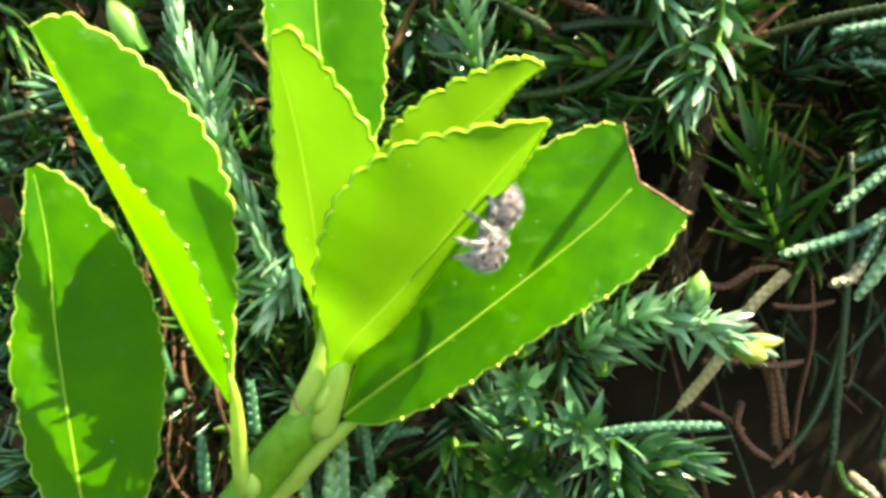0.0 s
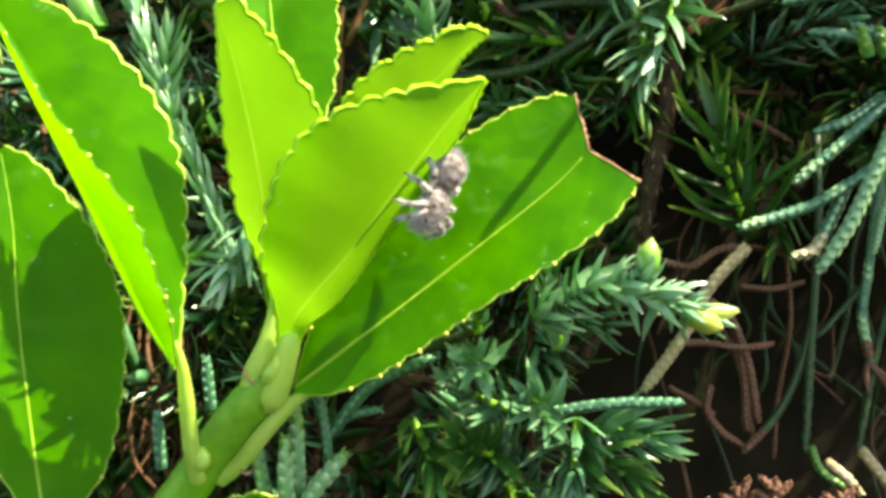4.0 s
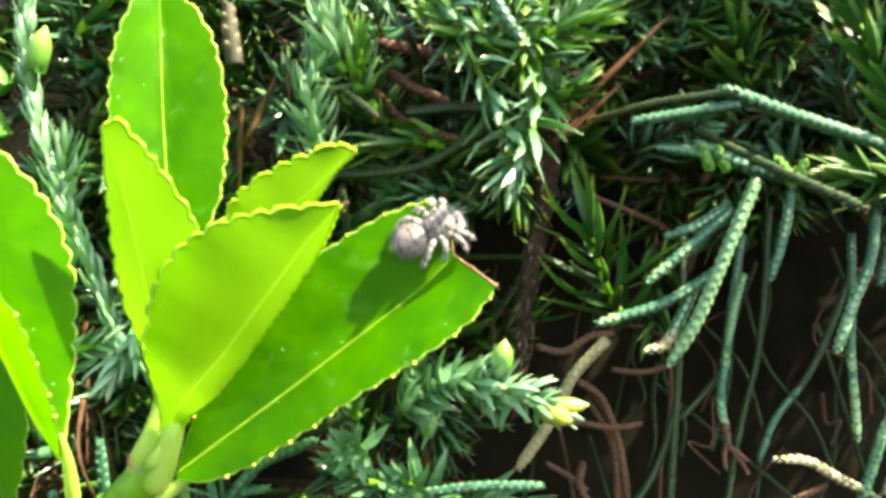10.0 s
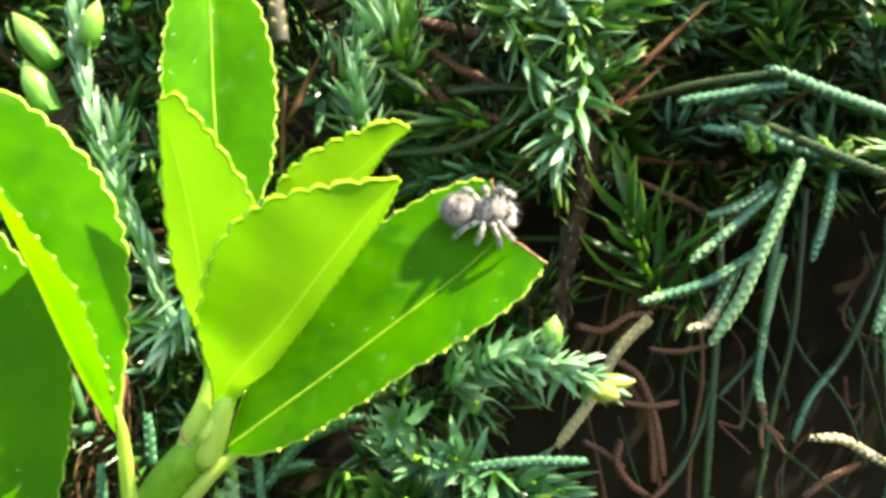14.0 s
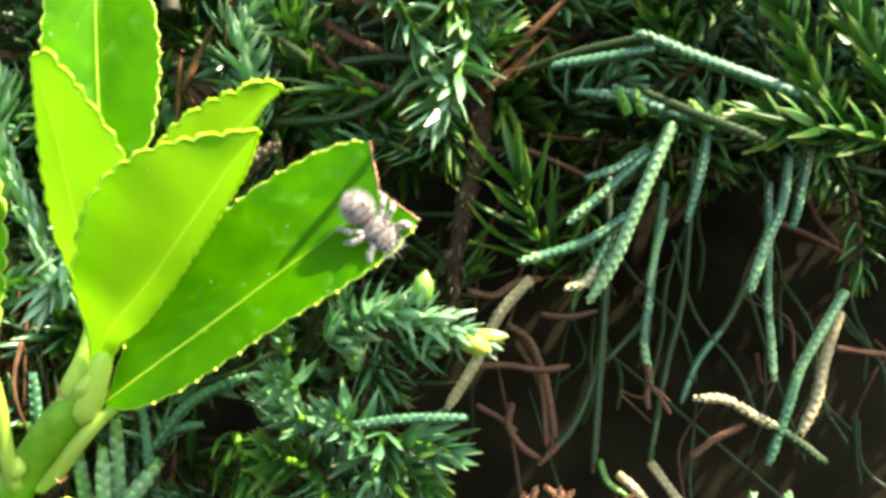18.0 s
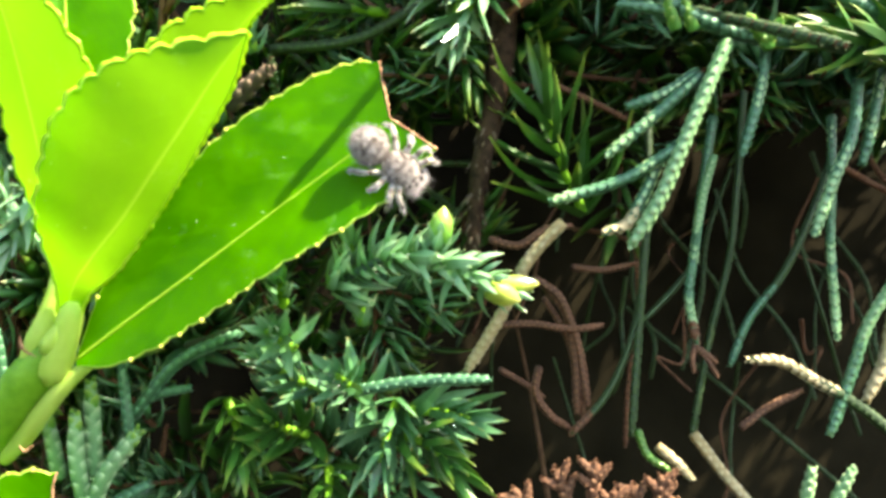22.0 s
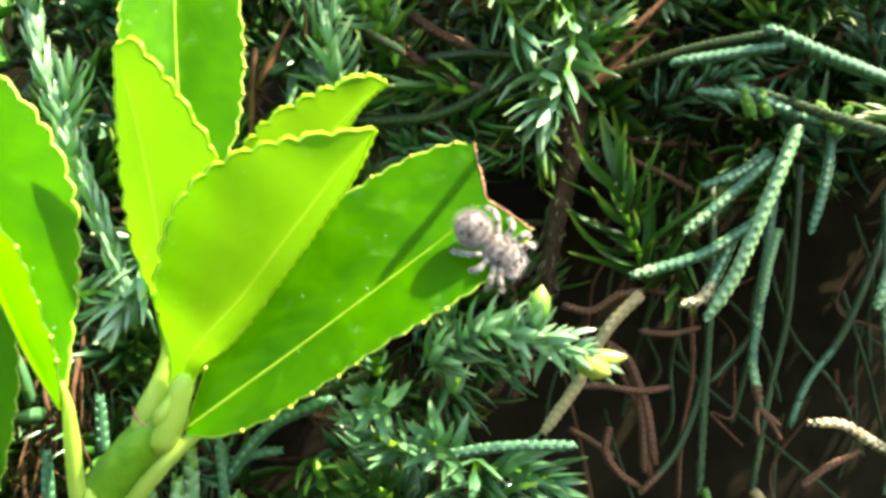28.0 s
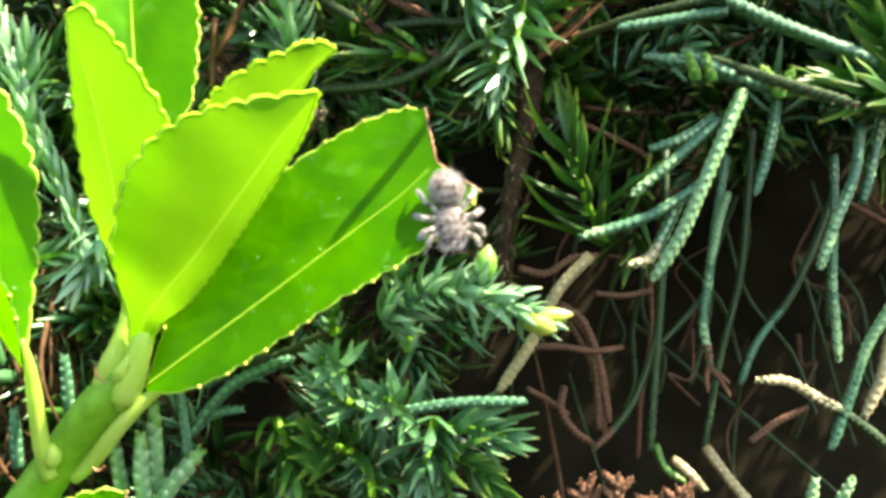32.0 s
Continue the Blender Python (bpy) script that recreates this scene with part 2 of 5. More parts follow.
def curve(points, n):
    """n points on a smooth curve through the given ones, and the tangents."""
    p = np.array(points, float)
    if len(p) == 2:
        p = np.array([p[0], (p[0] + p[1]) / 2, p[1]])
    t = np.r_[0, np.cumsum(np.linalg.norm(np.diff(p, axis=0), axis=1))]
    s = np.linspace(0, t[-1], n)
    m = np.gradient(p, t, axis=0)
    k = np.clip(np.searchsorted(t, s, side="right") - 1, 0, len(t) - 2)
    h = (t[k + 1] - t[k])[:, None]
    u = ((s - t[k])[:, None]) / h
    out = (2 * u**3 - 3 * u**2 + 1) * p[k] + (u**3 - 2 * u**2 + u) * h * m[k] + (-2 * u**3 + 3 * u**2) * p[k + 1] + (u**3 - u**2) * h * m[k + 1]
    tan = np.gradient(out, axis=0)
    return out, tan / np.linalg.norm(tan, axis=1)[:, None], t[-1]


def frames_on(tan):
    """Two unit vectors across each tangent, turning as little as possible."""
    a = np.cross(tan[0], (0.31, 0.9, 0.2))
    side = []
    for t in tan:
        a = a - t * (a @ t)
        a = a / np.linalg.norm(a)
        side.append(a)
    side = np.array(side)
    return side, np.cross(tan, side)


def tube(points, radii, n=24, sides=8, wobble=0.0, rng=None):
    """A tapered tube through the points, closed at both ends: verts, faces, uvs."""
    c, tan, length = curve(points, n)
    a, b = frames_on(tan)
    r = np.interp(np.linspace(0, 1, n), np.linspace(0, 1, len(radii)), radii)
    ang = np.linspace(0, 2 * math.pi, sides, endpoint=False)
    rr = r[:, None] * (1 + (wobble * (rng or np.random).standard_normal((n, sides)) if wobble else np.zeros((n, sides))))
    v = c[:, None] + rr[..., None] * (np.cos(ang)[None, :, None] * a[:, None] + np.sin(ang)[None, :, None] * b[:, None])
    v = v.reshape(-1, 3)
    uv = np.stack(np.meshgrid(np.linspace(0, 1, sides), np.linspace(0, 1, n)), -1).reshape(-1, 2)
    f = [(i * sides + j, i * sides + (j + 1) % sides, (i + 1) * sides + (j + 1) % sides, (i + 1) * sides + j) for i in range(n - 1) for j in range(sides)]
    f += [tuple(range(sides))[::-1], tuple((n - 1) * sides + j for j in range(sides))]
    return v, f, uv


def joined(pieces):
    """Several (verts, faces, uvs) as one."""
    vs, fs, us, k = [], [], [], 0
    for v, f, u in pieces:
        vs.append(v), us.append(u)
        fs += [tuple(i + k for i in q) for q in f]
        k += len(v)
    return np.concatenate(vs), fs, np.concatenate(us)


def ball(centre, r, n=6, m=8, stretch=(1, 1, 1)):
    th = np.linspace(0, math.pi, n + 1)
    ph = np.linspace(0, 2 * math.pi, m, endpoint=False)
    v = np.array([[math.sin(a) * math.cos(b), math.sin(a) * math.sin(b), math.cos(a)] for a in th for b in ph]) * r * np.array(stretch) + centre
    f = [(i * m + j, (i + 1) * m + j, (i + 1) * m + (j + 1) % m, i * m + (j + 1) % m) for i in range(n) for j in range(m)]
    return v, f, np.stack([np.tile(np.linspace(0, 1, m), n + 1), np.repeat(np.linspace(0, 1, n + 1), m)], -1)


def bank(x, y):
    """Height in metres of the earth bank added as a dark backing behind the junipers."""
    k = min(max((y - 0.165) / 0.06, 0.0), 1.0)
    return -0.16 + 0.34 * k * k * (3 - 2 * k) + 0.004 * noise.noise((x * 60, y * 60, 0)) + 0.02 * noise.noise((x * 3, y * 3, 1)) * min(1, abs(y) + 0.1)


# ---- ground ----
def build_ground():
    xs = np.sign(np.linspace(-1, 1, 81)) * (np.abs(np.linspace(-1, 1, 81)) ** 3 * 400 + np.abs(np.linspace(-1, 1, 81)) * 0.3)
    ys = np.r_[-400, -100, -20, -5, -1, -0.4, -0.2, np.linspace(-0.1, 0.26, 60), 0.35, 0.6, 1, 3, 10, 50, 400]
    v = [(x * 1000, y * 1000, bank(x, y) * 1000) for y in ys for x in xs]
    n = len(xs)
    f = [(j * n + i, j * n + i + 1, (j + 1) * n + i + 1, (j + 1) * n + i) for j in range(len(ys) - 1) for i in range(n - 1)]
    ob = new("ground", mesh_of("ground", v, f, SOIL_SHADED))
    tagged(ob, "soil bank added behind the junipers, near-black to stand for shade", "ground", kind="structure")


build_ground()


# ---- euonymus ----
SCALE_MESH = {}


def leaf(shoot, rib, left, right, young=False, pitch=2.6, tooth=0.42, smooth_right=False, bite=False, petiole=None, label="", cup=0.08, rib_size=1.0, rim=1.0, seed=1):
    """A toothed leaf. rib, left, right: curves from base to tip along the midrib and the two margins. bite: the tip is eaten, so that the three curves end apart."""
    n, k = 120, 8
    sw = np.linspace(0, 1, 241)
    lines = [curve(q, 241) for q in (left, rib, right)]
    middle, mtan = lines[1][0], lines[1][1]
    edges, nrms = [], []
    for side, (c, tan, length) in ((-1, lines[0]), (1, lines[2])):
        out = c - middle
        size = np.linalg.norm(out, axis=1)[:, None]
        way = out / (size + 1e-6)
        across = np.cross(tan, np.cross(out, tan))
        across = across / (np.linalg.norm(across, axis=1)[:, None] + 1e-6)
        arc = sw * length + 0.35 * np.sin(sw * length * 0.8 + seed)
        scallop = np.abs(np.sin(arc * math.pi / pitch)) ** 0.75 - 0.55
        amp = tooth * (0.2 if side > 0 and smooth_right else 1) * np.clip(size[:, 0] / 3, 0, 1) * np.clip((sw - 0.06) / 0.15, 0.05, 1)
        edges.append(c + across * (amp * scallop)[:, None])
        nrm = np.cross(mtan, way) * side
        nrms.append((nrm / (np.linalg.norm(nrm, axis=1)[:, None] + 1e-6), size[:, 0], arc))
    rng = np.random.default_rng(seed + 40)
    ragged = np.convolve(rng.normal(0, 0.5, 2 * k + 41), np.ones(3) / 3, "same")

    def place(s, u):
        i = 0 if u < 0 else 1
        au = abs(u)
        at = lambda arr: np.array([np.interp(s, sw, arr[:, q]) for q in range(3)])
        size = float(np.interp(s, sw, nrms[i][1]))
        p = at(middle) * (1 - au) + at(edges[i]) * au
        return p - at(nrms[i][0]) * cup * size * (au - au * au)

    us = np.linspace(-1, 1, 2 * k + 1)
    us = np.sign(us) * np.abs(us) ** 0.85
    v, uv = [], []
    for i in range(n + 1):
        for j, u in enumerate(us):
            s = i / n
            q = place(s, u)
            if bite and s > 0.93:
                q = q - mtan[-1] * (0.12 + 0.22 * abs(ragged[j])) * (s - 0.93) / 0.07
            v.append(q)
            uv.append((u * 0.5 + 0.5, s + abs(u) * 0.35))
    m = 2 * k + 1
    f = [(i * m + j, i * m + j + 1, (i + 1) * m + j + 1, (i + 1) * m + j) for i in range(n) for j in range(m - 1)]
    v = np.array(v)
    ob = part_mesh("leaf", mesh_of("leaf", v, f, LEAF_YOUNG if young else LEAF, uv), shoot, label)
    # pale rounded rim with gland tips
    pieces, glands = [], []
    thick = (0.3 if young else 0.11) * rim
    for i, u in ((0, -1), (1, 1)):
        last = 236 if bite else 241
        line = edges[i][2:last]
        out = line - middle[2:last]
        out = out / (np.linalg.norm(out, axis=1)[:, None] + 1e-6)
        wide = thick * (1 + 0.25 * np.sin(np.arange(len(line)) * 0.7))[:, None]
        lift = nrms[i][0][2:last] * 0.03
        strip = np.concatenate([line - out * 0.12 + lift, line + out * wide, line - out * 0.12 - lift])
        c2 = len(line)
        pieces.append((strip, [(q + r, q + r + 1, q + r + 1 + c2, q + r + c2) for r in (0, c2) for q in range(c2 - 1)], np.zeros((3 * c2, 2))))
        arc = nrms[i][2]
        for q in range(1, int(arc[-1] / pitch) + 1):
            at = (q - 0.5) * pitch
            j = int(np.argmin(np.abs(arc - at)))
            if 0.1 < sw[j] < 0.97 and not young and rng.random() < 0.8:
                glands.append((edges[i][j], 0.24 * rng.uniform(0.6, 1.15)))
    edge = part_mesh("leaf_margin", mesh_of("leaf_margin", *joined(pieces)[:2], MARGIN_YOUNG if young else MARGIN), ob, "thin yellow-green toothed margin")
    edge.location = (0, 0, 0)
    for p, r in glands:
        me = SCALE_MESH.get("gland") or SCALE_MESH.setdefault("gland", mesh_of("tooth_gland", *ball((0, 0, 0), 1000.0, 5, 7)[:2], GLAND))
        dot = new("tooth_gland", me)
        dot.parent = ob
        dot.matrix_basis = Matrix.Translation(Vector(p) * MM) @ Matrix.Scale(r * MM, 4)
    if not young:
        line = middle[: 236 if bite else 238 : 4]
        rib_ob = part_mesh("midrib", mesh_of("midrib", *tube(line, [q * rib_size for q in (0.2, 0.15, 0.11, 0.04)], 60, 8)[:2], RIB), ob, "pale raised midrib")
        rib_ob.location = (0, 0, 0)
    if bite:
        line = [v[n * m + j] for j in range(m)]
        b = part_mesh("bitten_edge", mesh_of("bitten_edge", *tube(line, [0.12, 0.08, 0.15, 0.07, 0.13, 0.09, 0.14], 61, 5, 0.35, rng)[:2], BITE), ob, "brown dried edge where the tip was eaten")
        b.location = (0, 0, 0)
    if petiole:
        q = part_mesh("petiole", mesh_of("petiole", *tube(petiole[0], petiole[1], 32, 12)[:2], PETIOLE), ob, "pale green leaf stalk")
        q.location = (0, 0, 0)
    return ob


def build_euonymus():
    shoot = thing("euonymus_shoot", (-37.9, 76.5, -33.0))
    tagged(shoot, "bright green euonymus shoot with toothed glossy leaves", "plant")
    part_mesh("stem", mesh_of("stem", *tube([(-41.8, 83.3, -35.4), (-38.1, 82.7, -30.4), (-34.4, 81.8, -25.5), (-31.4, 80.9, -21.8), (-29.2, 80.2, -19.3), (-28.5, 80, -18.2)], [2.6, 2.5, 2.4, 2.35, 2.45, 2.3, 1.5], 44, 18, 0.008)[:2], STEM), shoot, "thick green stem")
    part_mesh("axil_bud", mesh_of("axil_bud", *tube([(-36.2, 79.6, -28.2), (-35.7, 79.2, -26.8), (-35.9, 79.4, -25.6)], [0.5, 0.95, 0.8, 0.2], 12, 10)[:2], PETIOLE), shoot, "small pale bud in the leaf axil")
    part_mesh("tip_bud", mesh_of("tip_bud", *tube([(-28.6, 78.6, -18.6), (-27.7, 78.4, -17), (-27.2, 78.6, -15.7)], [0.5, 0.8, 0.6, 0.15], 14, 10)[:2], PETIOLE), shoot, "pale yellow young bud between the leaf stalks")
    for line in ([(-31, 78.6, -16.8), (-30.4, 78.2, -18.2), (-29.1, 78.2, -18.9)], [(-32, 80.2, -28.3), (-31.3, 79.9, -28.8), (-30.4, 79.8, -28.2)]):
        part_mesh("leaf_scar", mesh_of("leaf_scar", *tube(line, [0.05, 0.16, 0.12, 0.05], 16, 6, 0.2)[:2], BITE), shoot, "thin brown scar on the stem")
    # the large bitten leaf
    leaf(shoot, [(-25.9, 79.6, -19.5), (-20.3, 79.3, -15.3), (-14.2, 79.2, -10.8), (-8.3, 79.4, -6.3), (-2.3, 79.9, -1.7), (2, 80.8, 1.7), (5.9, 81.6, 5.5)],
         [(-26, 80, -19.3), (-24, 81.1, -12.6), (-19.1, 82.1, -4.2), (-12.9, 82.9, 3.1), (-6.1, 83.5, 8.1), (-1.2, 83.6, 10.6), (1.6, 83.5, 11.5), (4.6, 83.2, 11.7)],
         [(-25.6, 79.2, -20), (-22.6, 78.3, -20), (-18.7, 77.5, -18.7), (-11.4, 76.9, -14.4), (-5.1, 76.5, -10.1), (0.1, 76.6, -7), (4.2, 77.1, -4.4), (7.8, 78.1, -1.6), (10.7, 79.5, 2)],
         bite=True, pitch=2.7, tooth=0.34, petiole=([(-35, 82.6, -30.3), (-32.2, 81.6, -27.8), (-30, 80.8, -25.1), (-27.7, 80.2, -22.6), (-25.5, 79.9, -20.6), (-23.6, 79.6, -19.2), (-21.3, 79.3, -17.4)], [0.9, 1.0, 1.0, 0.85, 0.6, 0.3]), label="glossy green leaf with an eaten brown-edged tip", seed=3)
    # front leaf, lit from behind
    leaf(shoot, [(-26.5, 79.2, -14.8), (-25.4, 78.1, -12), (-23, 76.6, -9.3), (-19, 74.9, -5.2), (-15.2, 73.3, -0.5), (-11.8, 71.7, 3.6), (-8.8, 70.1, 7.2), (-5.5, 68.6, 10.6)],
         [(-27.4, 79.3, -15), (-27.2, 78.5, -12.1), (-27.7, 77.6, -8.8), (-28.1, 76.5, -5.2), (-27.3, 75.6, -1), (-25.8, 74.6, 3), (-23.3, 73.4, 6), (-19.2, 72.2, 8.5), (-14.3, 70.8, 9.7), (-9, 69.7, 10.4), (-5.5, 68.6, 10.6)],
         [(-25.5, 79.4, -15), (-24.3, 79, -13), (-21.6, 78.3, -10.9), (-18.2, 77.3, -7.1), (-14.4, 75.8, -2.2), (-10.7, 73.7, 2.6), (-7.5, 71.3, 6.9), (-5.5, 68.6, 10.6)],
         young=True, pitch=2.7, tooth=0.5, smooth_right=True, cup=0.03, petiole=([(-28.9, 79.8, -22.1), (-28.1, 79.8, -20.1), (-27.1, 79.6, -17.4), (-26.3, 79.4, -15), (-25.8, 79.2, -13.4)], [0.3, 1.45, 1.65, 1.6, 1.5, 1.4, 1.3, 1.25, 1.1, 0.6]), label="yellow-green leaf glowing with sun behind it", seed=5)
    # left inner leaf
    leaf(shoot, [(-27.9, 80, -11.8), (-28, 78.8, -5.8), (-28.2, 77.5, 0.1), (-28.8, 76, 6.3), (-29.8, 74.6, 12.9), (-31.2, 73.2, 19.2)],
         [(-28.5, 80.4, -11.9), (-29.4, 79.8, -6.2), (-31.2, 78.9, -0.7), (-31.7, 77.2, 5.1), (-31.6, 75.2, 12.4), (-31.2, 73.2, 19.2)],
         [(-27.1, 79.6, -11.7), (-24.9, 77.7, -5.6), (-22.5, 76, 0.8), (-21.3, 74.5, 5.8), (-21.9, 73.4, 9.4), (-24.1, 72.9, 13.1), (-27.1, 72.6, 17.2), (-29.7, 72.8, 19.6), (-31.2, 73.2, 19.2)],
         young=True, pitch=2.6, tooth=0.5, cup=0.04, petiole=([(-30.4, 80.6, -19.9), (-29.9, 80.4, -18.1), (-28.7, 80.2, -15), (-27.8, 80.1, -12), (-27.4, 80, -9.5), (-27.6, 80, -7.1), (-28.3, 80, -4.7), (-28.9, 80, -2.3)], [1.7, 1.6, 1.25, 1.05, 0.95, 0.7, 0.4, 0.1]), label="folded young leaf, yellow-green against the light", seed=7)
    # tall top leaf
    leaf(shoot, [(-26.3, 79.8, 3.8), (-27.2, 80.9, 10.1), (-27.9, 81.8, 16.6), (-28.5, 82.5, 23.3), (-28.9, 83.1, 30.7), (-29.3, 83.6, 37.4)],
         [(-27.4, 79.5, 3.8), (-30.7, 78.9, 11.4), (-32.8, 78.8, 18.3), (-33.2, 79.2, 24.6), (-32.5, 80.2, 31.3), (-30.8, 81.8, 35.9), (-29.3, 83.6, 37.4)],
         [(-25.1, 80, 3.8), (-21.8, 81.8, 11.4), (-21.2, 83.1, 18.7), (-21.8, 83.9, 26.2), (-23.9, 84.2, 33), (-26.6, 84.1, 36.3), (-29.4, 83.8, 37.4)],
         pitch=2.6, tooth=0.34, rib_size=1.1, label="upright glossy green leaf", seed=9)
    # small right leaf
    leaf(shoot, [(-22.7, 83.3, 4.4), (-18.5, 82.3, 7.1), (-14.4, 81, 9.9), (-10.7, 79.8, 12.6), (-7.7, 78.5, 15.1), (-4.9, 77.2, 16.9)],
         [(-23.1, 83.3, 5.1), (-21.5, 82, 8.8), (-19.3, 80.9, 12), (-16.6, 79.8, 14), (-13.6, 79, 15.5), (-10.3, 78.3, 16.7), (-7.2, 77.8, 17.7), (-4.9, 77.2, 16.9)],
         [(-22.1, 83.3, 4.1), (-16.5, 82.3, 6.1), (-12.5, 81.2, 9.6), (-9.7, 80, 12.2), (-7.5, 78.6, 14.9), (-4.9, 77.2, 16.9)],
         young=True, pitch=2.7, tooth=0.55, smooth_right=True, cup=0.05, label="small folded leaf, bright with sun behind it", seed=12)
    # left folded leaf
    leaf(shoot, [(-36.6, 74.6, -16.4), (-39.3, 74.1, -11.7), (-42, 73.8, -5.9), (-44.5, 73.5, -0.1), (-47.8, 73.5, 6.7), (-51.3, 73.5, 14), (-54.1, 73.5, 20.3)],
         [(-36.5, 74.4, -15.9), (-36.3, 73, -11.1), (-37.5, 71.8, -5.9), (-38.8, 71.1, -1.4), (-40.5, 70.9, 1.4), (-44.3, 71.1, 6), (-47.6, 71.7, 10.1), (-51.2, 72.5, 15.9), (-54.1, 73.5, 20.3)],
         [(-36.4, 75, -16.5), (-36.4, 76.3, -10.4), (-36.3, 77.2, -3.5), (-36.7, 77.5, 3.9), (-39.1, 77.4, 10.6), (-43.6, 76.5, 16.4), (-47.6, 75.5, 19.6), (-51.4, 74.5, 21.5), (-54.1, 73.5, 20.3)],
         pitch=3.0, tooth=0.55, rib_size=0.7, rim=1.5, petiole=([(-36.7, 80.6, -29.6), (-36.8, 79.2, -26.3), (-36.5, 77.4, -21.7), (-36.2, 75.9, -17.9), (-36.1, 74.9, -15.4), (-36.4, 74.5, -13.6)], [0.95, 0.9, 0.85, 0.8, 0.6, 0.2]), label="green leaf folded along its midrib", seed=14)
    # lower left leaf
    leaf(shoot, [(-54.8, 82.5, -36.3), (-56.8, 84.1, -28.8), (-58.7, 85.7, -20), (-60.4, 87.3, -11.1), (-61.7, 88.9, -1.3), (-63.9, 90.5, 7.6)],
         [(-55.5, 82, -36), (-61, 82.7, -27.5), (-62.9, 83.5, -20.6), (-64.2, 84.5, -15.1), (-64.1, 85.8, -8.2), (-64, 87.8, 0.1), (-64.6, 90.3, 7.5)],
         [(-54.1, 83, -36.6), (-49.9, 85.6, -30.8), (-48.7, 87.8, -23.4), (-48.7, 89.5, -15.7), (-50.2, 90.8, -9), (-52.9, 91.2, -2.9), (-56.9, 91.2, 2.5), (-60.6, 90.9, 6.6), (-63.4, 90.6, 8)],
         pitch=3.0, tooth=0.4, rib_size=0.9, label="shaded green leaf with a pale midrib", seed=16)
    # low leaf under the stem
    leaf(shoot, [(-38.5, 77.2, -37.9), (-33.9, 78, -35.9), (-31.1, 79, -35.7), (-28.6, 79.9, -35.3)],
         [(-38.5, 77.2, -36.7), (-36.1, 78, -32.5), (-33.6, 78.6, -31.3), (-31.1, 79.1, -30.7), (-27.7, 79.5, -30.9)],
         [(-38.5, 77.2, -39.5), (-33.7, 77.5, -40.3), (-30.5, 77.8, -39.6), (-28.6, 78.5, -37.6)],
         bite=True, pitch=2.6, tooth=0.4, rib_size=0.7, label="low leaf with a torn brown edge", seed=18)
    speck = thing("speck", (-1.1, 82, 4.1))
    tagged(speck, "tiny pale dry speck stuck to the bitten leaf", "speck")
    part_mesh("grain", mesh_of("grain", *ball((-1.1, 82, 4.1), 0.22, 6, 8, (1, 0.6, 1.1))[:2], FUR_PALE), speck)


build_euonymus()


# ---- juniper ----
def needle_template(curl=0.12, width=0.10, keel=0.05):
    """An awl-shaped needle along +y, one unit long, hollow above (+z)."""
    n = 7
    v, uv = [], []
    for i in range(n):
        s = i / (n - 1)
        w = width * (0.65 + 0.5 * math.sin(s * 2.2)) * (1 - s**1.9) + 0.002
        z = -curl * math.sin(s * math.pi) * 0.5
        for x, dz in ((-w, 0.012), (0, -0.02 * (1 - s)), (w, 0.012), (0, -keel * (1 - s * s))):
            v.append((x, s, z + dz))
            uv.append((0.5 + x, s))
    f = [(i * 4 + j, i * 4 + (j + 1) % 4, (i + 1) * 4 + (j + 1) % 4, (i + 1) * 4 + j) for i in range(n - 1) for j in range(4)]
    f += [(3, 2, 1, 0), tuple((n - 1) * 4 + j for j in range(4))]
    return np.array(v), f, np.array(uv)


def scale_template():
    """A blunt overlapping scale leaf along +y, one unit long, bulging to +z."""
    v, uv = [], []
    rows = ((0.0, 0.34, 0.05), (0.35, 0.42, 0.11), (0.7, 0.33, 0.12), (0.96, 0.07, 0.07))
    for s, w, h in rows:
        for x, k in ((-w, 0.0), (0, 1.0), (w, 0.0)):
            v.append((x, s, h * 0.75 if k else h - 0.34 * w / 0.42))
            uv.append((0.5 + x, s))
    f = [(i * 3 + j, i * 3 + j + 1, (i + 1) * 3 + j + 1, (i + 1) * 3 + j) for i in range(3) for j in range(2)]
    k = len(v)
    v.append((0, 0.9, -0.05)), uv.append((0.5, 0.9))
    f += [(9, 10, k), (10, 11, k), (6, 9, k), (11, 8, k)]
    return np.array(v), f, np.array(uv)


NEEDLES = [needle_template(0.10), needle_template(0.22, 0.09), needle_template(0.0, 0.11)]
BROAD = [needle_template(0.10, 0.135, 0.07), needle_template(0.2, 0.12, 0.07), needle_template(0.0, 0.145, 0.07)]
STOUT = [needle_template(0.12, 0.165, 0.10), needle_template(0.22, 0.15, 0.10), needle_template(0.02, 0.175, 0.10)]
PLUMP = [needle_template(0.14, 0.2, 0.14), needle_template(0.24, 0.18, 0.13), needle_template(0.04, 0.21, 0.14)]
SLIM = [needle_template(0.14, 0.085, 0.04), needle_template(0.3, 0.08, 0.04), needle_template(-0.05, 0.09, 0.04)]
SCALES = [scale_template()]


def spread(templates, places):
    """Copies of the templates at the places (3x3 matrix, offset), as one (verts, faces, uvs)."""
    return joined([((v := templates[i % len(templates)])[0] @ lin.T + off, v[1], v[2]) for i, (lin, off) in enumerate(places)])


def basis(direction, up):
    """Columns x, y (along direction), z (near up)."""
    y = direction / np.linalg.norm(direction)
    x = np.cross(y, up)
    x = x / np.linalg.norm(x)
    return np.stack([x, y, np.cross(x, y)], 1)


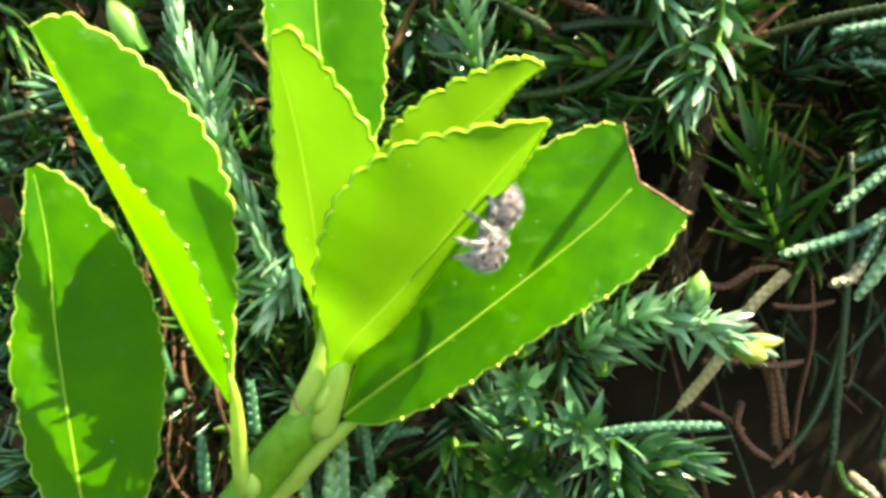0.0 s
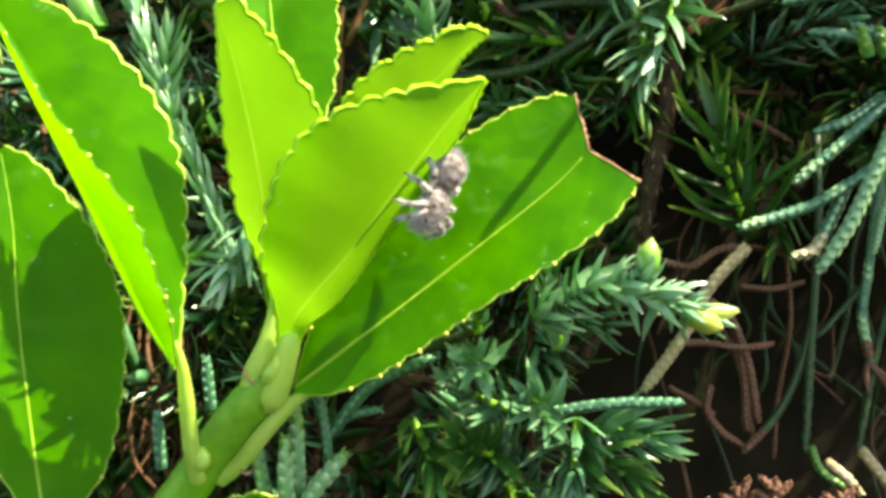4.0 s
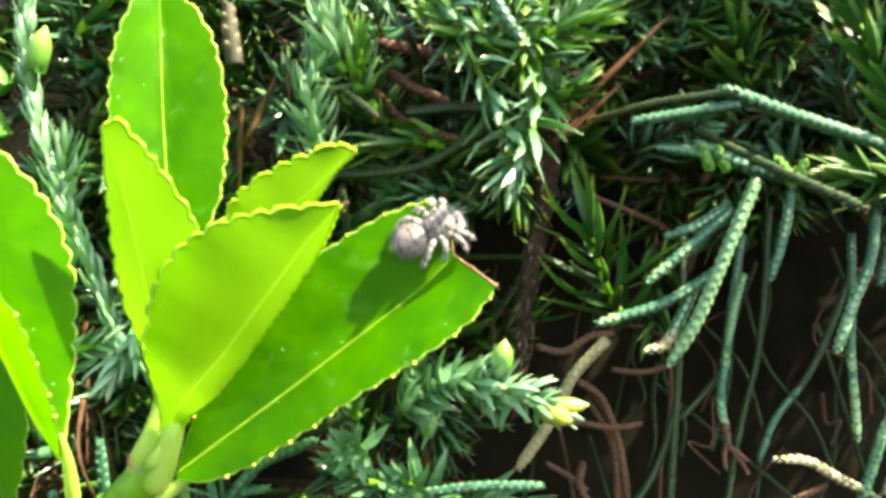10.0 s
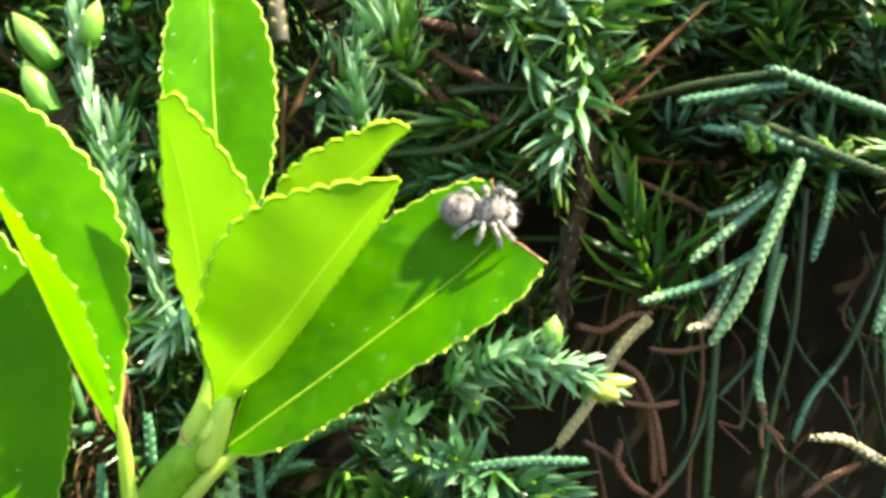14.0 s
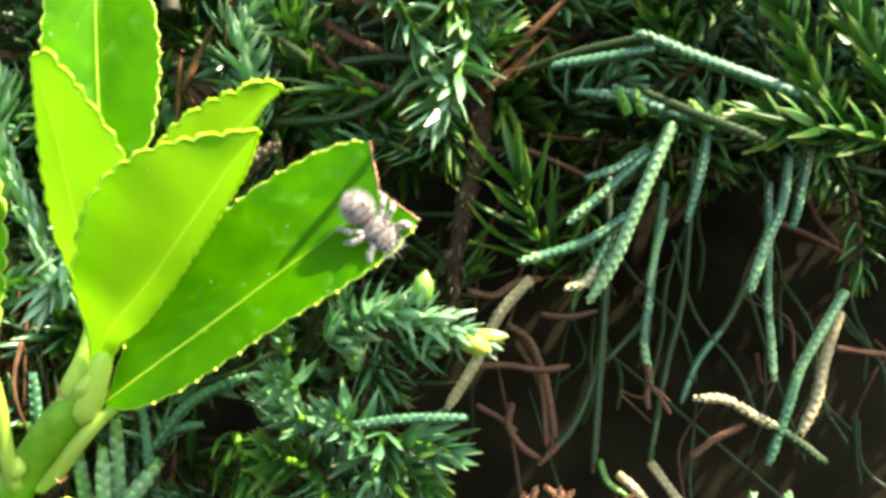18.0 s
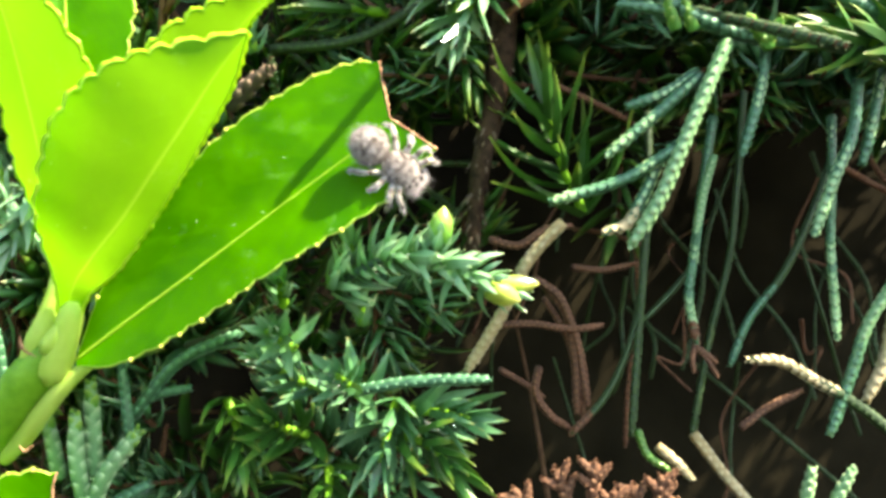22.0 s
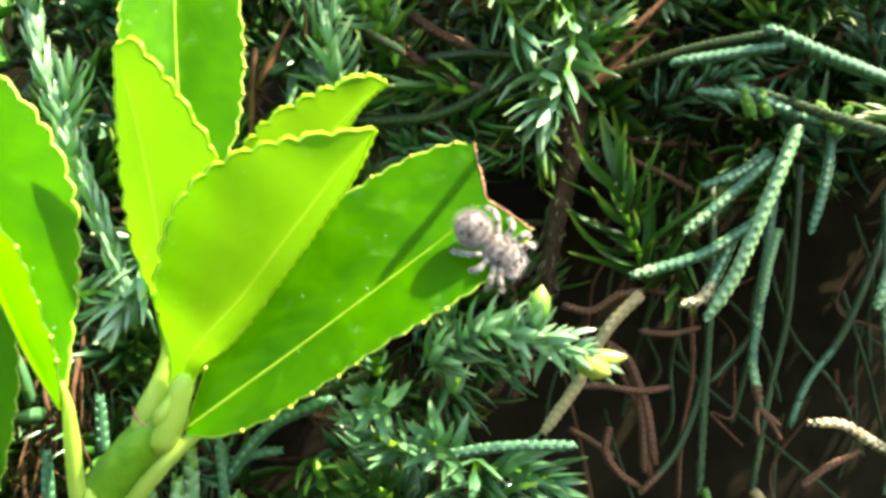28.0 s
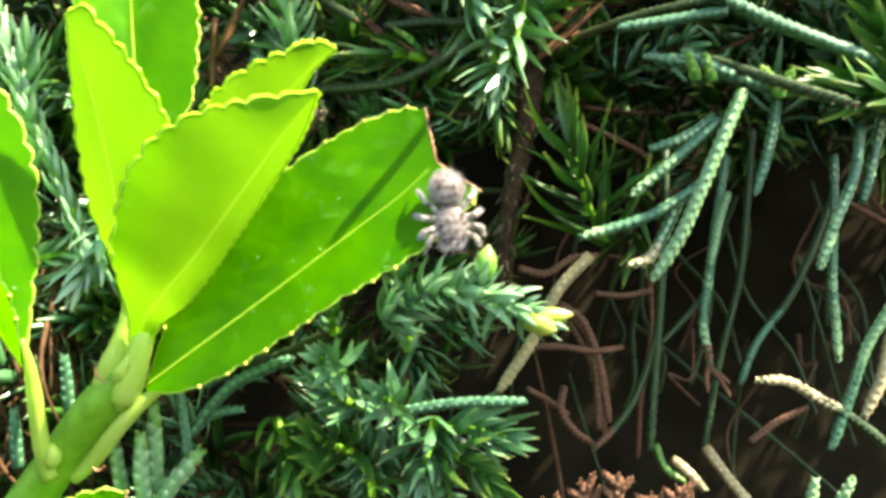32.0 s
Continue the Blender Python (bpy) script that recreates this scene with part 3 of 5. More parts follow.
def needle_places(points, size, gap, ang, rng, start=0.0, tip_ang=18, jitter=0.28, whorl=3):
    c, tan, length = curve(points, 80)
    a, b = frames_on(tan)
    s, turn, out = start * length, rng.uniform(0, 6), []
    while s <= length:
        k = min(int(s / length * 79), 79)
        near = max(0.0, 1 - (length - s) / (size * 0.9))
        open_ = radians(ang * (1 - near) + tip_ang * near)
        for j in range(whorl):
            t = turn + j * 2 * math.pi / whorl + rng.normal(0, 0.25)
            o = a[k] * math.cos(t) + b[k] * math.sin(t)
            e = open_ * (1 + rng.normal(0, jitter))
            d = tan[k] * math.cos(e) + o * math.sin(e)
            lin = basis(d, tan[k] * math.sin(e) - o * math.cos(e)) * size * rng.uniform(0.62, 1.15) * (1 - 0.3 * near)
            out.append((lin, c[k] + o * 0.25))
        turn += math.pi / whorl
        s += gap * (1 - 0.45 * near)
    return out


def needle_spray(points, size=6.0, gap=1.5, ang=52, seed=1, mat=None, label="", twig=0.45, single=True, needles=None, twig_mat=None):
    """A juniper twig with whorls of three sharp needles; each needle a part where single."""
    rng = np.random.default_rng(seed)
    mat, needles = mat or NEEDLE, needles or NEEDLES
    top = thing("juniper_sprig", points[0])
    tagged(top, label or "blue-green juniper sprig with sharp needles in whorls", "juniper", "juniper sprigs")
    part_mesh("twig", mesh_of("twig", *tube(points, [twig * 1.4, twig, twig * 0.6], 24, 7, 0.06, rng)[:2], twig_mat or STEM), top)
    places = needle_places(points, size, gap, ang, rng)
    if single:
        key = (mat.name, id(needles))
        for i, (lin, off) in enumerate(places):
            k = i % len(needles)
            me = NEEDLE_MESH.get((key, k)) or NEEDLE_MESH.setdefault((key, k), mesh_of("needle", *needles[k][:2], mat, needles[k][2], smooth=False))
            ob = new("needle", me)
            ob.parent = top
            m = Matrix([[*(float(q) for q in lin[r]), float(off[r] - points[0][r]) * MM] for r in range(3)] + [[0, 0, 0, 1]])
            ob.matrix_basis = m
    else:
        v, f, u = spread(needles, places)
        tagged(part_mesh("needles", mesh_of("needles", v, f, mat, u), top), kind="stuff")
    return top


NEEDLE_MESH = {}



def scale_parts(parent, places, mat, origin, name="scale"):
    """Each scale an object of its own on one shared mesh."""
    me = SCALE_MESH.get(mat.name) or SCALE_MESH.setdefault(mat.name, mesh_of("scale", *SCALES[0][:2], mat, SCALES[0][2]))
    for lin, off in places:
        ob = new(name, me)
        ob.parent = parent
        ob.matrix_basis = Matrix([[*(float(q) for q in lin[r]), float(off[r] - origin[r]) * MM] for r in range(3)] + [[0, 0, 0, 1]])


def cord_places(points, r, rng, step=None):
    c, tan, length = curve(points, 80)
    a, b = frames_on(tan)
    step = step or r * 0.66
    out, i, s = [], 0, 0.0
    while s <= length:
        k = min(int(s / length * 79), 79)
        taper = 1.0 if length - s > 3 * r else 0.6 + 0.4 * (length - s) / (3 * r)
        for j in range(2):
            t = (i % 2) * math.pi / 2 + j * math.pi + rng.normal(0, 0.06)
            o = a[k] * math.cos(t) + b[k] * math.sin(t)
            d = tan[k] + o * 0.07
            lin = basis(d, o) * r * 1.45 * taper * rng.uniform(0.94, 1.06)
            out.append((lin, c[k] + o * r * 0.68 * taper))
        i += 1
        s += step
    return out


def cord(points, r=0.75, seed=1, mat=None, label="", end=None, single=True, sun_patches=True):
    """A juniper twig clad in small overlapping scales. end: (share, material) of a differently coloured tip."""
    rng = np.random.default_rng(seed)
    mat = mat or SCALE
    top = thing("scale_twig", points[0])
    tagged(top, label or "cord-like juniper twig clad in blue-green scales", "juniper", "juniper scale twigs")
    places = cord_places(points, r, rng)
    cut = len(places) - int(len(places) * end[0]) if end else len(places)
    v, f, u = tube(points, [r * 0.78, r * 0.76, r * 0.5], 24, 8)
    part_mesh("twig", mesh_of("twig", v, f, mat, u * 0.4), top)
    if single:
        # sunlight on some stretches of the green, put in as paler scales
        pale = np.zeros(cut, bool)
        if mat is SCALE and sun_patches:
            for _ in range(rng.integers(1, 4)):
                a0 = rng.integers(0, max(1, cut - 8))
                pale[a0:a0 + rng.integers(6, 16)] = True
        scale_parts(top, [q for q, w in zip(places, pale) if not w], mat, points[0])
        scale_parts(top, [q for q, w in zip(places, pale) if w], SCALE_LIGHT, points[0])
        if end:
            scale_parts(top, places[cut:], end[1], points[0], "dry_scale")
    else:
        v, f, u = spread(SCALES, places)
        tagged(part_mesh("scales", mesh_of("scales", v, f, mat, u), top), kind="stuff")
    return top


def bud(top, base, tip, r, mat=None, seed=0):
    """A plump bud of overlapping scales."""
    mat = mat or BUD
    pts = [base, tuple(np.array(base) * 0.5 + np.array(tip) * 0.5), tip]
    v, f, u = tube(pts, [r * 0.7, r * 0.92, r * 1.0, r * 1.0, r * 0.97, r * 0.88, r * 0.68, r * 0.38, r * 0.04], 26, 12)
    ob = part_mesh("bud", mesh_of("bud", v, f, mat, u), top, "plump pale green bud of overlapping scales")
    c, tan, length = curve(pts, 40)
    a, b = frames_on(tan)
    out = []
    for i, s in enumerate(np.linspace(-0.05, 0.3, 4).clip(0)):
        k = int(s * 39)
        for j in range(2):
            t = (i % 2) * math.pi / 2 + j * math.pi
            o = a[k] * math.cos(t) + b[k] * math.sin(t)
            lin = basis(tan[k] + o * 0.04, o) * length * 0.38
            lin[:, 0] *= r * 1.5 / (length * 0.38)
            lin[:, 2] *= 0.18
            out.append((lin, c[k] + o * r * 0.78))
    scale_parts(ob, out, mat, (0, 0, 0))
    return ob


def thicket(name, label, pieces, mat):
    v, f, u = joined(pieces)
    ob = new(name, mesh_of(name, v, f, mat, u))
    tagged(ob, label, "juniper", kind="stuff")


def build_thicket():
    """The mass of the hedge behind and above: needles, scale twigs and dead twigs that nobody could count."""
    rng = np.random.default_rng(5)
    blue, green, scales, dead, bare = [], [], [], [], []

    def sprig(base, way, length, size, out, gap, front=97):
        w = np.array(way) / np.linalg.norm(way)
        bend = rng.normal(0, 0.22, 3)
        base = base + np.array([0, max(0.0, front - (base + (w + bend) * length)[1]), 0])
        pts = [base, base + w * length * 0.5, base + (w + bend) * length]
        out.append(spread(BROAD, needle_places(pts, size, gap, 48, rng)))
        bare.append(tube(pts, [0.5, 0.4, 0.25], 8, 5))

    for i in range(430):
        x, z = rng.uniform(-95, 110), rng.uniform(-65, 70)
        open_corner = x > 5 and z < 10
        if open_corner:
            continue
        y = rng.uniform(94, 130)
        sprig(np.array([x, y, z]), (rng.normal(0, 0.7), rng.normal(-0.55, 0.3), rng.normal(0.25, 0.7)), rng.uniform(12, 24), rng.uniform(5.5, 9), blue if rng.random() < 0.45 else green, 1.8)
    for i in range(205):
        # unseen sprigs above the view, added to shade the foliage behind
        near = i < 150
        p = np.array([rng.uniform(66, 175), rng.uniform(80, 140), rng.uniform(60, 115)]) if near else np.array([rng.uniform(26, 70), rng.uniform(98, 130), rng.uniform(64, 105)])
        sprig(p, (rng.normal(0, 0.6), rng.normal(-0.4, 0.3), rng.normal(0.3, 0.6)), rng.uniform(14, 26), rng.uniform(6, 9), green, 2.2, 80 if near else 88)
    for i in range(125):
        # unseen overhanging sprigs, added to keep the hollow dark
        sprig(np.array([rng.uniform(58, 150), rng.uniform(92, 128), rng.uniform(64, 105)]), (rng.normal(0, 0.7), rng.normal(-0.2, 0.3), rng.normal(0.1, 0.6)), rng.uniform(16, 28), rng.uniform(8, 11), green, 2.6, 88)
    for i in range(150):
        # mostly unseen sprigs high over the soil behind, added to block its sun
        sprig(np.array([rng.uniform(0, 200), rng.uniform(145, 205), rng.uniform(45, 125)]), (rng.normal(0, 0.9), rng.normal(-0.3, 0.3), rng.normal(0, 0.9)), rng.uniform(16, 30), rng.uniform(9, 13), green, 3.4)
    for i in range(75):
        # and mostly unseen ones beyond the open corner, added to shade it
        sprig(np.array([rng.uniform(88, 145), rng.uniform(96, 140), rng.uniform(0, 60)]), (rng.normal(0, 0.6), rng.normal(-0.6, 0.3), rng.normal(0.3, 0.6)), rng.uniform(14, 26), rng.uniform(6, 9), green, 2.2)
    for i in range(120):
        x, z = rng.uniform(-90, 110), rng.uniform(-55, 60)
        low = x > 5 and z < 8
        if low:
            continue
        p = np.array([x, rng.uniform(96, 128), z])
        way = np.array([rng.normal(0, 1), rng.normal(-0.3, 0.4), rng.normal(0, 0.5)])
        way = way / np.linalg.norm(way)
        n = rng.uniform(12, 30)
        pts = [p, p + way * n * 0.5 + rng.normal(0, 0.8, 3), p + way * n]
        scales.append(spread(SCALES, cord_places(pts, rng.uniform(0.55, 0.8), rng)))
        bare.append(tube(pts, [0.5, 0.45, 0.3], 8, 5))
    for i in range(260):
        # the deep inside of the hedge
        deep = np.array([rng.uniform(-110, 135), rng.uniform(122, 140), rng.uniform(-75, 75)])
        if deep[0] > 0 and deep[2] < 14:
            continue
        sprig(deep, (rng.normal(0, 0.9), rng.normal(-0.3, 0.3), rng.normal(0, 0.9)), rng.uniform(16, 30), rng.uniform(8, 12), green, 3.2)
    for i in range(80):
        p = np.array([rng.uniform(-90, 110), rng.uniform(97, 130), rng.uniform(-55, 50)])
        if p[0] > 5 and p[2] < 12 and i % 4:
            continue
        way = rng.normal(0, 1, 3) * (1, 0.4, 0.8)
        way = way / np.linalg.norm(way)
        way[1] = abs(way[1])
        n = rng.uniform(8, 20)
        pts = [p, p + way * n * 0.5 + rng.normal(0, 0.8, 3), p + way * n]
        dead.append(spread(SCALES, cord_places(pts, rng.uniform(0.35, 0.65), rng)))
    for i in range(44):
        p = np.array([rng.uniform(-90, 110), rng.uniform(108, 136), rng.uniform(-60, 50)])
        if p[0] > 5 and p[2] < 12 and i % 6:
            continue
        way = rng.normal(0, 1, 3) * (1, 0.4, 0.7)
        way = way / np.linalg.norm(way)
        way[1] = abs(way[1])
        n = rng.uniform(20, 50)
        bare.append(tube([p, p + way * n * 0.5 + rng.normal(0, 2, 3), p + way * n], [0.5, 0.36, 0.22], 10, 6, 0.08, rng))
    for i in range(7):
        # dead strands that hang in the dark hollow
        p = np.array([rng.uniform(8, 95), rng.uniform(104, 138), rng.uniform(-45, 14)])
        n = rng.uniform(8, 26)
        way = np.array([rng.normal(0, 0.45), rng.normal(0, 0.2), -1.0])
        pts = [p, p + way * n * 0.35 + rng.normal(0, 2.2, 3), p + way * n * 0.7 + rng.normal(0, 2.2, 3), p + way * n]
        dead.append(spread(SCALES, cord_places(pts, rng.uniform(0.22, 0.42), rng)))
    for i in range(34):
        # green strands deep in the hollow, with the shade put into their colour
        p = np.array([rng.uniform(8, 100), rng.uniform(108, 132), rng.uniform(-30, 16)])
        n = rng.uniform(14, 34)
        way = np.array([rng.normal(0, 0.4), rng.normal(0, 0.2), -1.0])
        pts = [p, p + way * n * 0.35 + rng.normal(0, 1.5, 3), p + way * n * 0.7 + rng.normal(0, 1.5, 3), p + way * n]
        (dead if i % 12 == 0 else scales).append(spread(SCALES, cord_places(pts, rng.uniform(0.25, 0.5), rng)))
    fibres = []
    for i in range(90):
        p = np.array((-50.3, 101.0, -15.8)) + rng.normal(0, 1, 3) * (3.4, 3.0, 8)
        fibres.append(tube([p, p + np.array((rng.normal(0, 1.2), rng.normal(0, 1.5), -5)), p + np.array((rng.normal(0, 2.6), rng.normal(0, 3), rng.uniform(-18, -8)))], [0.34, 0.26, 0.08], 10, 5, 0.12, rng))
    bark = thing("shredded_bark", (-50.3, 101.0, -15.8))
    tagged(bark, "reddish brown shredded bark fibres of an old stem", "bark")
    for v, f, u in fibres:
        part_mesh("fibre", mesh_of("fibre", v, f, BARK), bark)
    thicket("juniper_foliage", "mass of blue-green juniper needles in the shade", blue, NEEDLE)
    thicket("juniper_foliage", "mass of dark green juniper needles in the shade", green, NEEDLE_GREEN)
    thicket("juniper_scale_foliage", "tangle of scale-leaved juniper twigs in the shade", scales, SCALE_SHADED)
    thicket("dead_foliage", "reddish brown dead juniper twigs in the shade", dead, DEAD)
    thicket("bare_twigs", "thin brown bare twigs inside the hedge", bare, BARK)


def build_junipers():
    s = needle_spray([(-0.1, 80.4, -12.1), (6.3, 79.3, -9.0), (12.6, 79.3, -10.2), (18.0, 80.4, -12.6)], 4.3, 0.78, 60, 11, NEEDLE_PALE, needles=PLUMP, twig=0.36, twig_mat=SCALE, label="blue-green juniper sprig ending in yellow buds")
    bud(s, (15.8, 79.3, -12.1), (19.2, 79.7, -13.5), 1.25, BUD_YELLOW)
    bud(s, (16.4, 80.0, -11.9), (21.2, 80.6, -11.8), 1.0, BUD_YELLOW)
    s = needle_spray([(9.2, 79.3, -10.6), (10.4, 78.5, -8.5), (11.1, 78.0, -6.5)], 3.2, 0.75, 40, 12, NEEDLE_PALE, needles=PLUMP, twig=0.36, twig_mat=SCALE)
    bud(s, (10.9, 78.2, -7.5), (11.4, 77.9, -3.9), 1.2)
    # rosettes under the bitten leaf, tips towards the open
    needle_spray([(-5.6, 88, -19.4), (-6.7, 85, -18), (-7.2, 82, -16.8)], 4.8, 1.1, 62, 13, NEEDLE_PALE, needles=STOUT)
    needle_spray([(-6.3, 87, -14.6), (-6.3, 85, -12.6), (-6.1, 83.5, -11.4)], 3.6, 1, 34, 201, NEEDLE_PALE, needles=STOUT)
    needle_spray([(2.7, 84.5, -16.3), (2.2, 83, -12), (1.6, 81.5, -7.3)], 4.2, 1, 32, 202, NEEDLE_PALE, needles=STOUT)
    needle_spray([(2.3, 91, -26.1), (0.8, 87.5, -23.6), (-0.1, 84.5, -21.9)], 6.4, 1.3, 64, 14, needles=BROAD)
    needle_spray([(-4.8, 92, -30.3), (-7.2, 89, -28.6), (-8.2, 86, -27.1)], 7, 1.4, 64, 15, NEEDLE_GREEN, needles=BROAD)
    needle_spray([(-1.9, 91, -24.7), (-5.3, 88, -22.9), (-9.3, 86, -20.1)], 4.8, 1.2, 50, 33, needles=BROAD)
    needle_spray([(5.9, 92, -26.3), (5.1, 89, -29), (4.3, 86, -31.7)], 8, 1.6, 48, 16, NEEDLE, needles=BROAD)
    needle_spray([(7.3, 92, -27.6), (11.2, 90, -27.2), (14.3, 87, -27.2)], 8.4, 1.6, 46, 17, needles=BROAD)
    needle_spray([(6.6, 92, -30.3), (9.9, 90, -31.2), (12.5, 88, -33.3)], 8, 1.6, 44, 34, NEEDLE_GREEN, needles=BROAD)
    needle_spray([(-2.3, 93, -34.6), (-1.9, 90, -36.4), (-2.3, 88, -39)], 7.5, 1.6, 50, 203, NEEDLE_GREEN, needles=BROAD)
    needle_spray([(-14.4, 93, -26.4), (-12.3, 90, -29.8), (-11.5, 88, -33.2)], 7, 1.6, 46, 204, NEEDLE_GREEN, needles=BROAD)
    cord([(1.9, 86.2, -23.9), (7.0, 85.5, -22.9), (16.3, 84.7, -22.4)], 0.8, 35, sun_patches=False)
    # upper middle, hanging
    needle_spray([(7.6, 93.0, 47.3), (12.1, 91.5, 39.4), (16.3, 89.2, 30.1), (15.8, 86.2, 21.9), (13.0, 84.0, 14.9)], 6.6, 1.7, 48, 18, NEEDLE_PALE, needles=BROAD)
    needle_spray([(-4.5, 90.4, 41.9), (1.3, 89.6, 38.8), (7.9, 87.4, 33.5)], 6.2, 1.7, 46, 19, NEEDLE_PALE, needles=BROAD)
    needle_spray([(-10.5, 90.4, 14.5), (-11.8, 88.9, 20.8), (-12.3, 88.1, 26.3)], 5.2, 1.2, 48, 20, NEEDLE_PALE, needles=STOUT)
    needle_spray([(-4.4, 94.9, 23.0), (-7.0, 94.1, 31.9), (-9.5, 93.4, 40.7)], 6.0, 1.6, 50, 21, NEEDLE_GREEN)
    cord([(5.8, 85.9, 44.5), (9.3, 85.1, 38.8), (12.0, 84.7, 33.9), (14.4, 84.4, 30.4)], 0.95, 22)
    # fresh green sprays above
    needle_spray([(14.9, 92, 42.1), (14.9, 89, 33.9), (14.2, 87, 27)], 6.6, 1.6, 46, 210, NEEDLE_FRESH, needles=BROAD)
    needle_spray([(15, 90, 31.3), (19.1, 88, 33.6), (23.4, 87, 34.4)], 7.3, 1.6, 46, 211, NEEDLE_FRESH, needles=BROAD)
    needle_spray([(13.4, 91, 30.1), (8, 89, 33.1), (2.9, 88, 35.2)], 6.8, 1.6, 46, 212, NEEDLE_FRESH, needles=BROAD)
    needle_spray([(15.7, 94, 27.2), (18.1, 94, 26.8), (20.3, 93, 25.6)], 5.7, 1.6, 46, 213, NEEDLE_FRESH, needles=BROAD)
    needle_spray([(-7.1, 93, 26.8), (-6.5, 91.5, 30.1), (-6, 90, 32.9)], 5.9, 1.6, 46, 214, NEEDLE_FRESH, needles=BROAD)
    needle_spray([(-14.4, 92, 25.8), (-12.5, 90.5, 28.3), (-11.3, 89, 30.5)], 5.4, 1.6, 46, 215, NEEDLE_PALE, needles=BROAD)
    # left
    s = needle_spray([(-32.0, 81.7, -8.7), (-35.5, 81.4, 1.8), (-39.3, 81.0, 11.6), (-42.3, 81.0, 20.0), (-43.7, 81.0, 29.1), (-43.7, 81.0, 37.0)], 3.3, 0.7, 15, 23, NEEDLE_PALE, needles=STOUT, label="long pale blue-green juniper shoot with green buds")
    bud(s, (-46.9, 81.0, 19.0), (-49.5, 80.3, 25.1), 1.6)
    bud(s, (-46.3, 81.0, 24.6), (-50.8, 80.3, 30.4), 1.6)
    bud(s, (-42.2, 79.9, 26.5), (-40.4, 79.2, 31.5), 1.3)
    needle_spray([(-31.1, 82.0, -2.2), (-32.2, 81.4, -5.5), (-33.7, 81.0, -8.6)], 5.4, 1.2, 45, 24, NEEDLE_PALE, needles=BROAD)
    # right, upright long needles
    needle_spray([(64.4, 88.9, 12.4), (61.2, 88.1, 21.5), (56.7, 87.4, 31.2), (53.0, 87.4, 41.0)], 6.8, 1.3, 34, 25, NEEDLE_GREEN, needles=BROAD)
    needle_spray([(70.2, 85.9, 12.3), (62.9, 85.1, 13.6), (54.7, 85.1, 14.6), (50.7, 85.1, 15.0)], 6.8, 1.3, 34, 26, NEEDLE_GREEN, needles=BROAD)
    needle_spray([(71.3, 87.4, 19.3), (67.2, 87.4, 26.3), (64.4, 87.4, 34.0)], 6.8, 1.3, 34, 27, NEEDLE_GREEN, needles=BROAD)
    needle_spray([(29.4, 99.4, -3.8), (26.0, 97.1, 2.6), (23.8, 95.2, 9.5)], 13.0, 2.2, 48, 28, NEEDLE_GREEN, needles=SLIM)
    needle_spray([(46.9, 99.4, 28.5), (45.1, 98.6, 34.6), (43.3, 97.9, 42.3)], 9.0, 1.9, 50, 29, NEEDLE_GREEN)
    # scale-leaved twigs on the right
    cord([(65.6, 87.4, 14.4), (59.0, 86.6, 18.2), (52.4, 85.9, 20.4), (44.0, 83.6, 22.5), (36.8, 81.4, 24.5)], 1.0, 40, sun_patches=False)
    cord([(38.9, 82.1, 22.8), (33.8, 82.9, 22.1), (26.8, 83.6, 21.1)], 0.78, 41, sun_patches=False)
    cord([(66.0, 88.1, 13.1), (54.1, 86.6, 14.4), (45.5, 85.9, 15.0), (39.6, 84.4, 16.3), (34.7, 83.6, 18.5)], 0.95, 42, sun_patches=False)
    cord([(38.2, 84.4, 16.8), (34.2, 84.4, 17.6), (30.4, 84.4, 18.1)], 0.78, 43, sun_patches=False)
    for k, (p, q) in enumerate((((46.3, 85.1, 14.4), (44.2, 84.2, 16.8)), ((46.6, 85.1, 14.4), (47.7, 84.2, 16.5)), ((36.1, 84.2, 16.1), (35.1, 83.4, 18.3)), ((38.0, 84.2, 16.0), (36.9, 83.4, 18.2)))):
        w = np.array(q) - np.array(p)
        cord([tuple(np.array(p) - w * 0.3), tuple(np.array(p)), q], 0.85, 44 + k, BUD, "short fresh green juniper twig tip")
    # sun on this twig is put into its pale colour
    cord([(42.2, 85.1, 14.3), (39.9, 84.4, 9.5), (37.1, 84.4, 2.8), (35.0, 85.1, -2.6), (32.0, 85.9, -7.9)], 0.95, 46, SCALE_LIGHT, "juniper scale twig in a pale mint that stands for sunlight")
    cord([(39.7, 85.9, 10.9), (33.9, 85.9, 5.8), (29.3, 85.9, 2.0)], 0.8, 47)
    cord([(39.8, 87.4, 11.6), (35.4, 86.6, 8.8), (31.6, 86.6, 7.5)], 0.75, 48)
    cord([(37.7, 85.1, 3.5), (31.8, 85.9, -0.3), (23.1, 85.9, -3.1)], 0.8, 49)
    cord([(35.4, 86.6, 2.0), (33.3, 86.6, -2.8), (31.5, 86.2, -5.5), (29.0, 85.9, -6.4)], 0.85, 50, end=(0.45, PALE))
    cord([(47.5, 87.4, 14.4), (46.5, 86.6, 9.5), (44.6, 86.6, 2.4)], 0.75, 51)
    # paler scales on the lower half stand for sunlight
    cord([(58.7, 88.9, 11.0), (57.5, 88.1, 4.6), (55.0, 87.4, -0.8), (52.9, 87.4, -6.9)], 0.8, 52, end=(0.5, SCALE_LIGHT))
    cord([(61.9, 89.6, 12.4), (60.8, 89.6, 6.7), (59.5, 89.6, 1.3)], 0.75, 53)
    cord([(-9.6, 94.9, 15.9), (0.9, 94.1, 17.0), (9.9, 93.4, 21.7)], 0.8, 57, SCALE_SHADED)
    cord([(-0.7, 94.9, 24.2), (5.3, 94.9, 24.9), (12.1, 94.9, 24.6)], 0.75, 58, SCALE_SHADED)
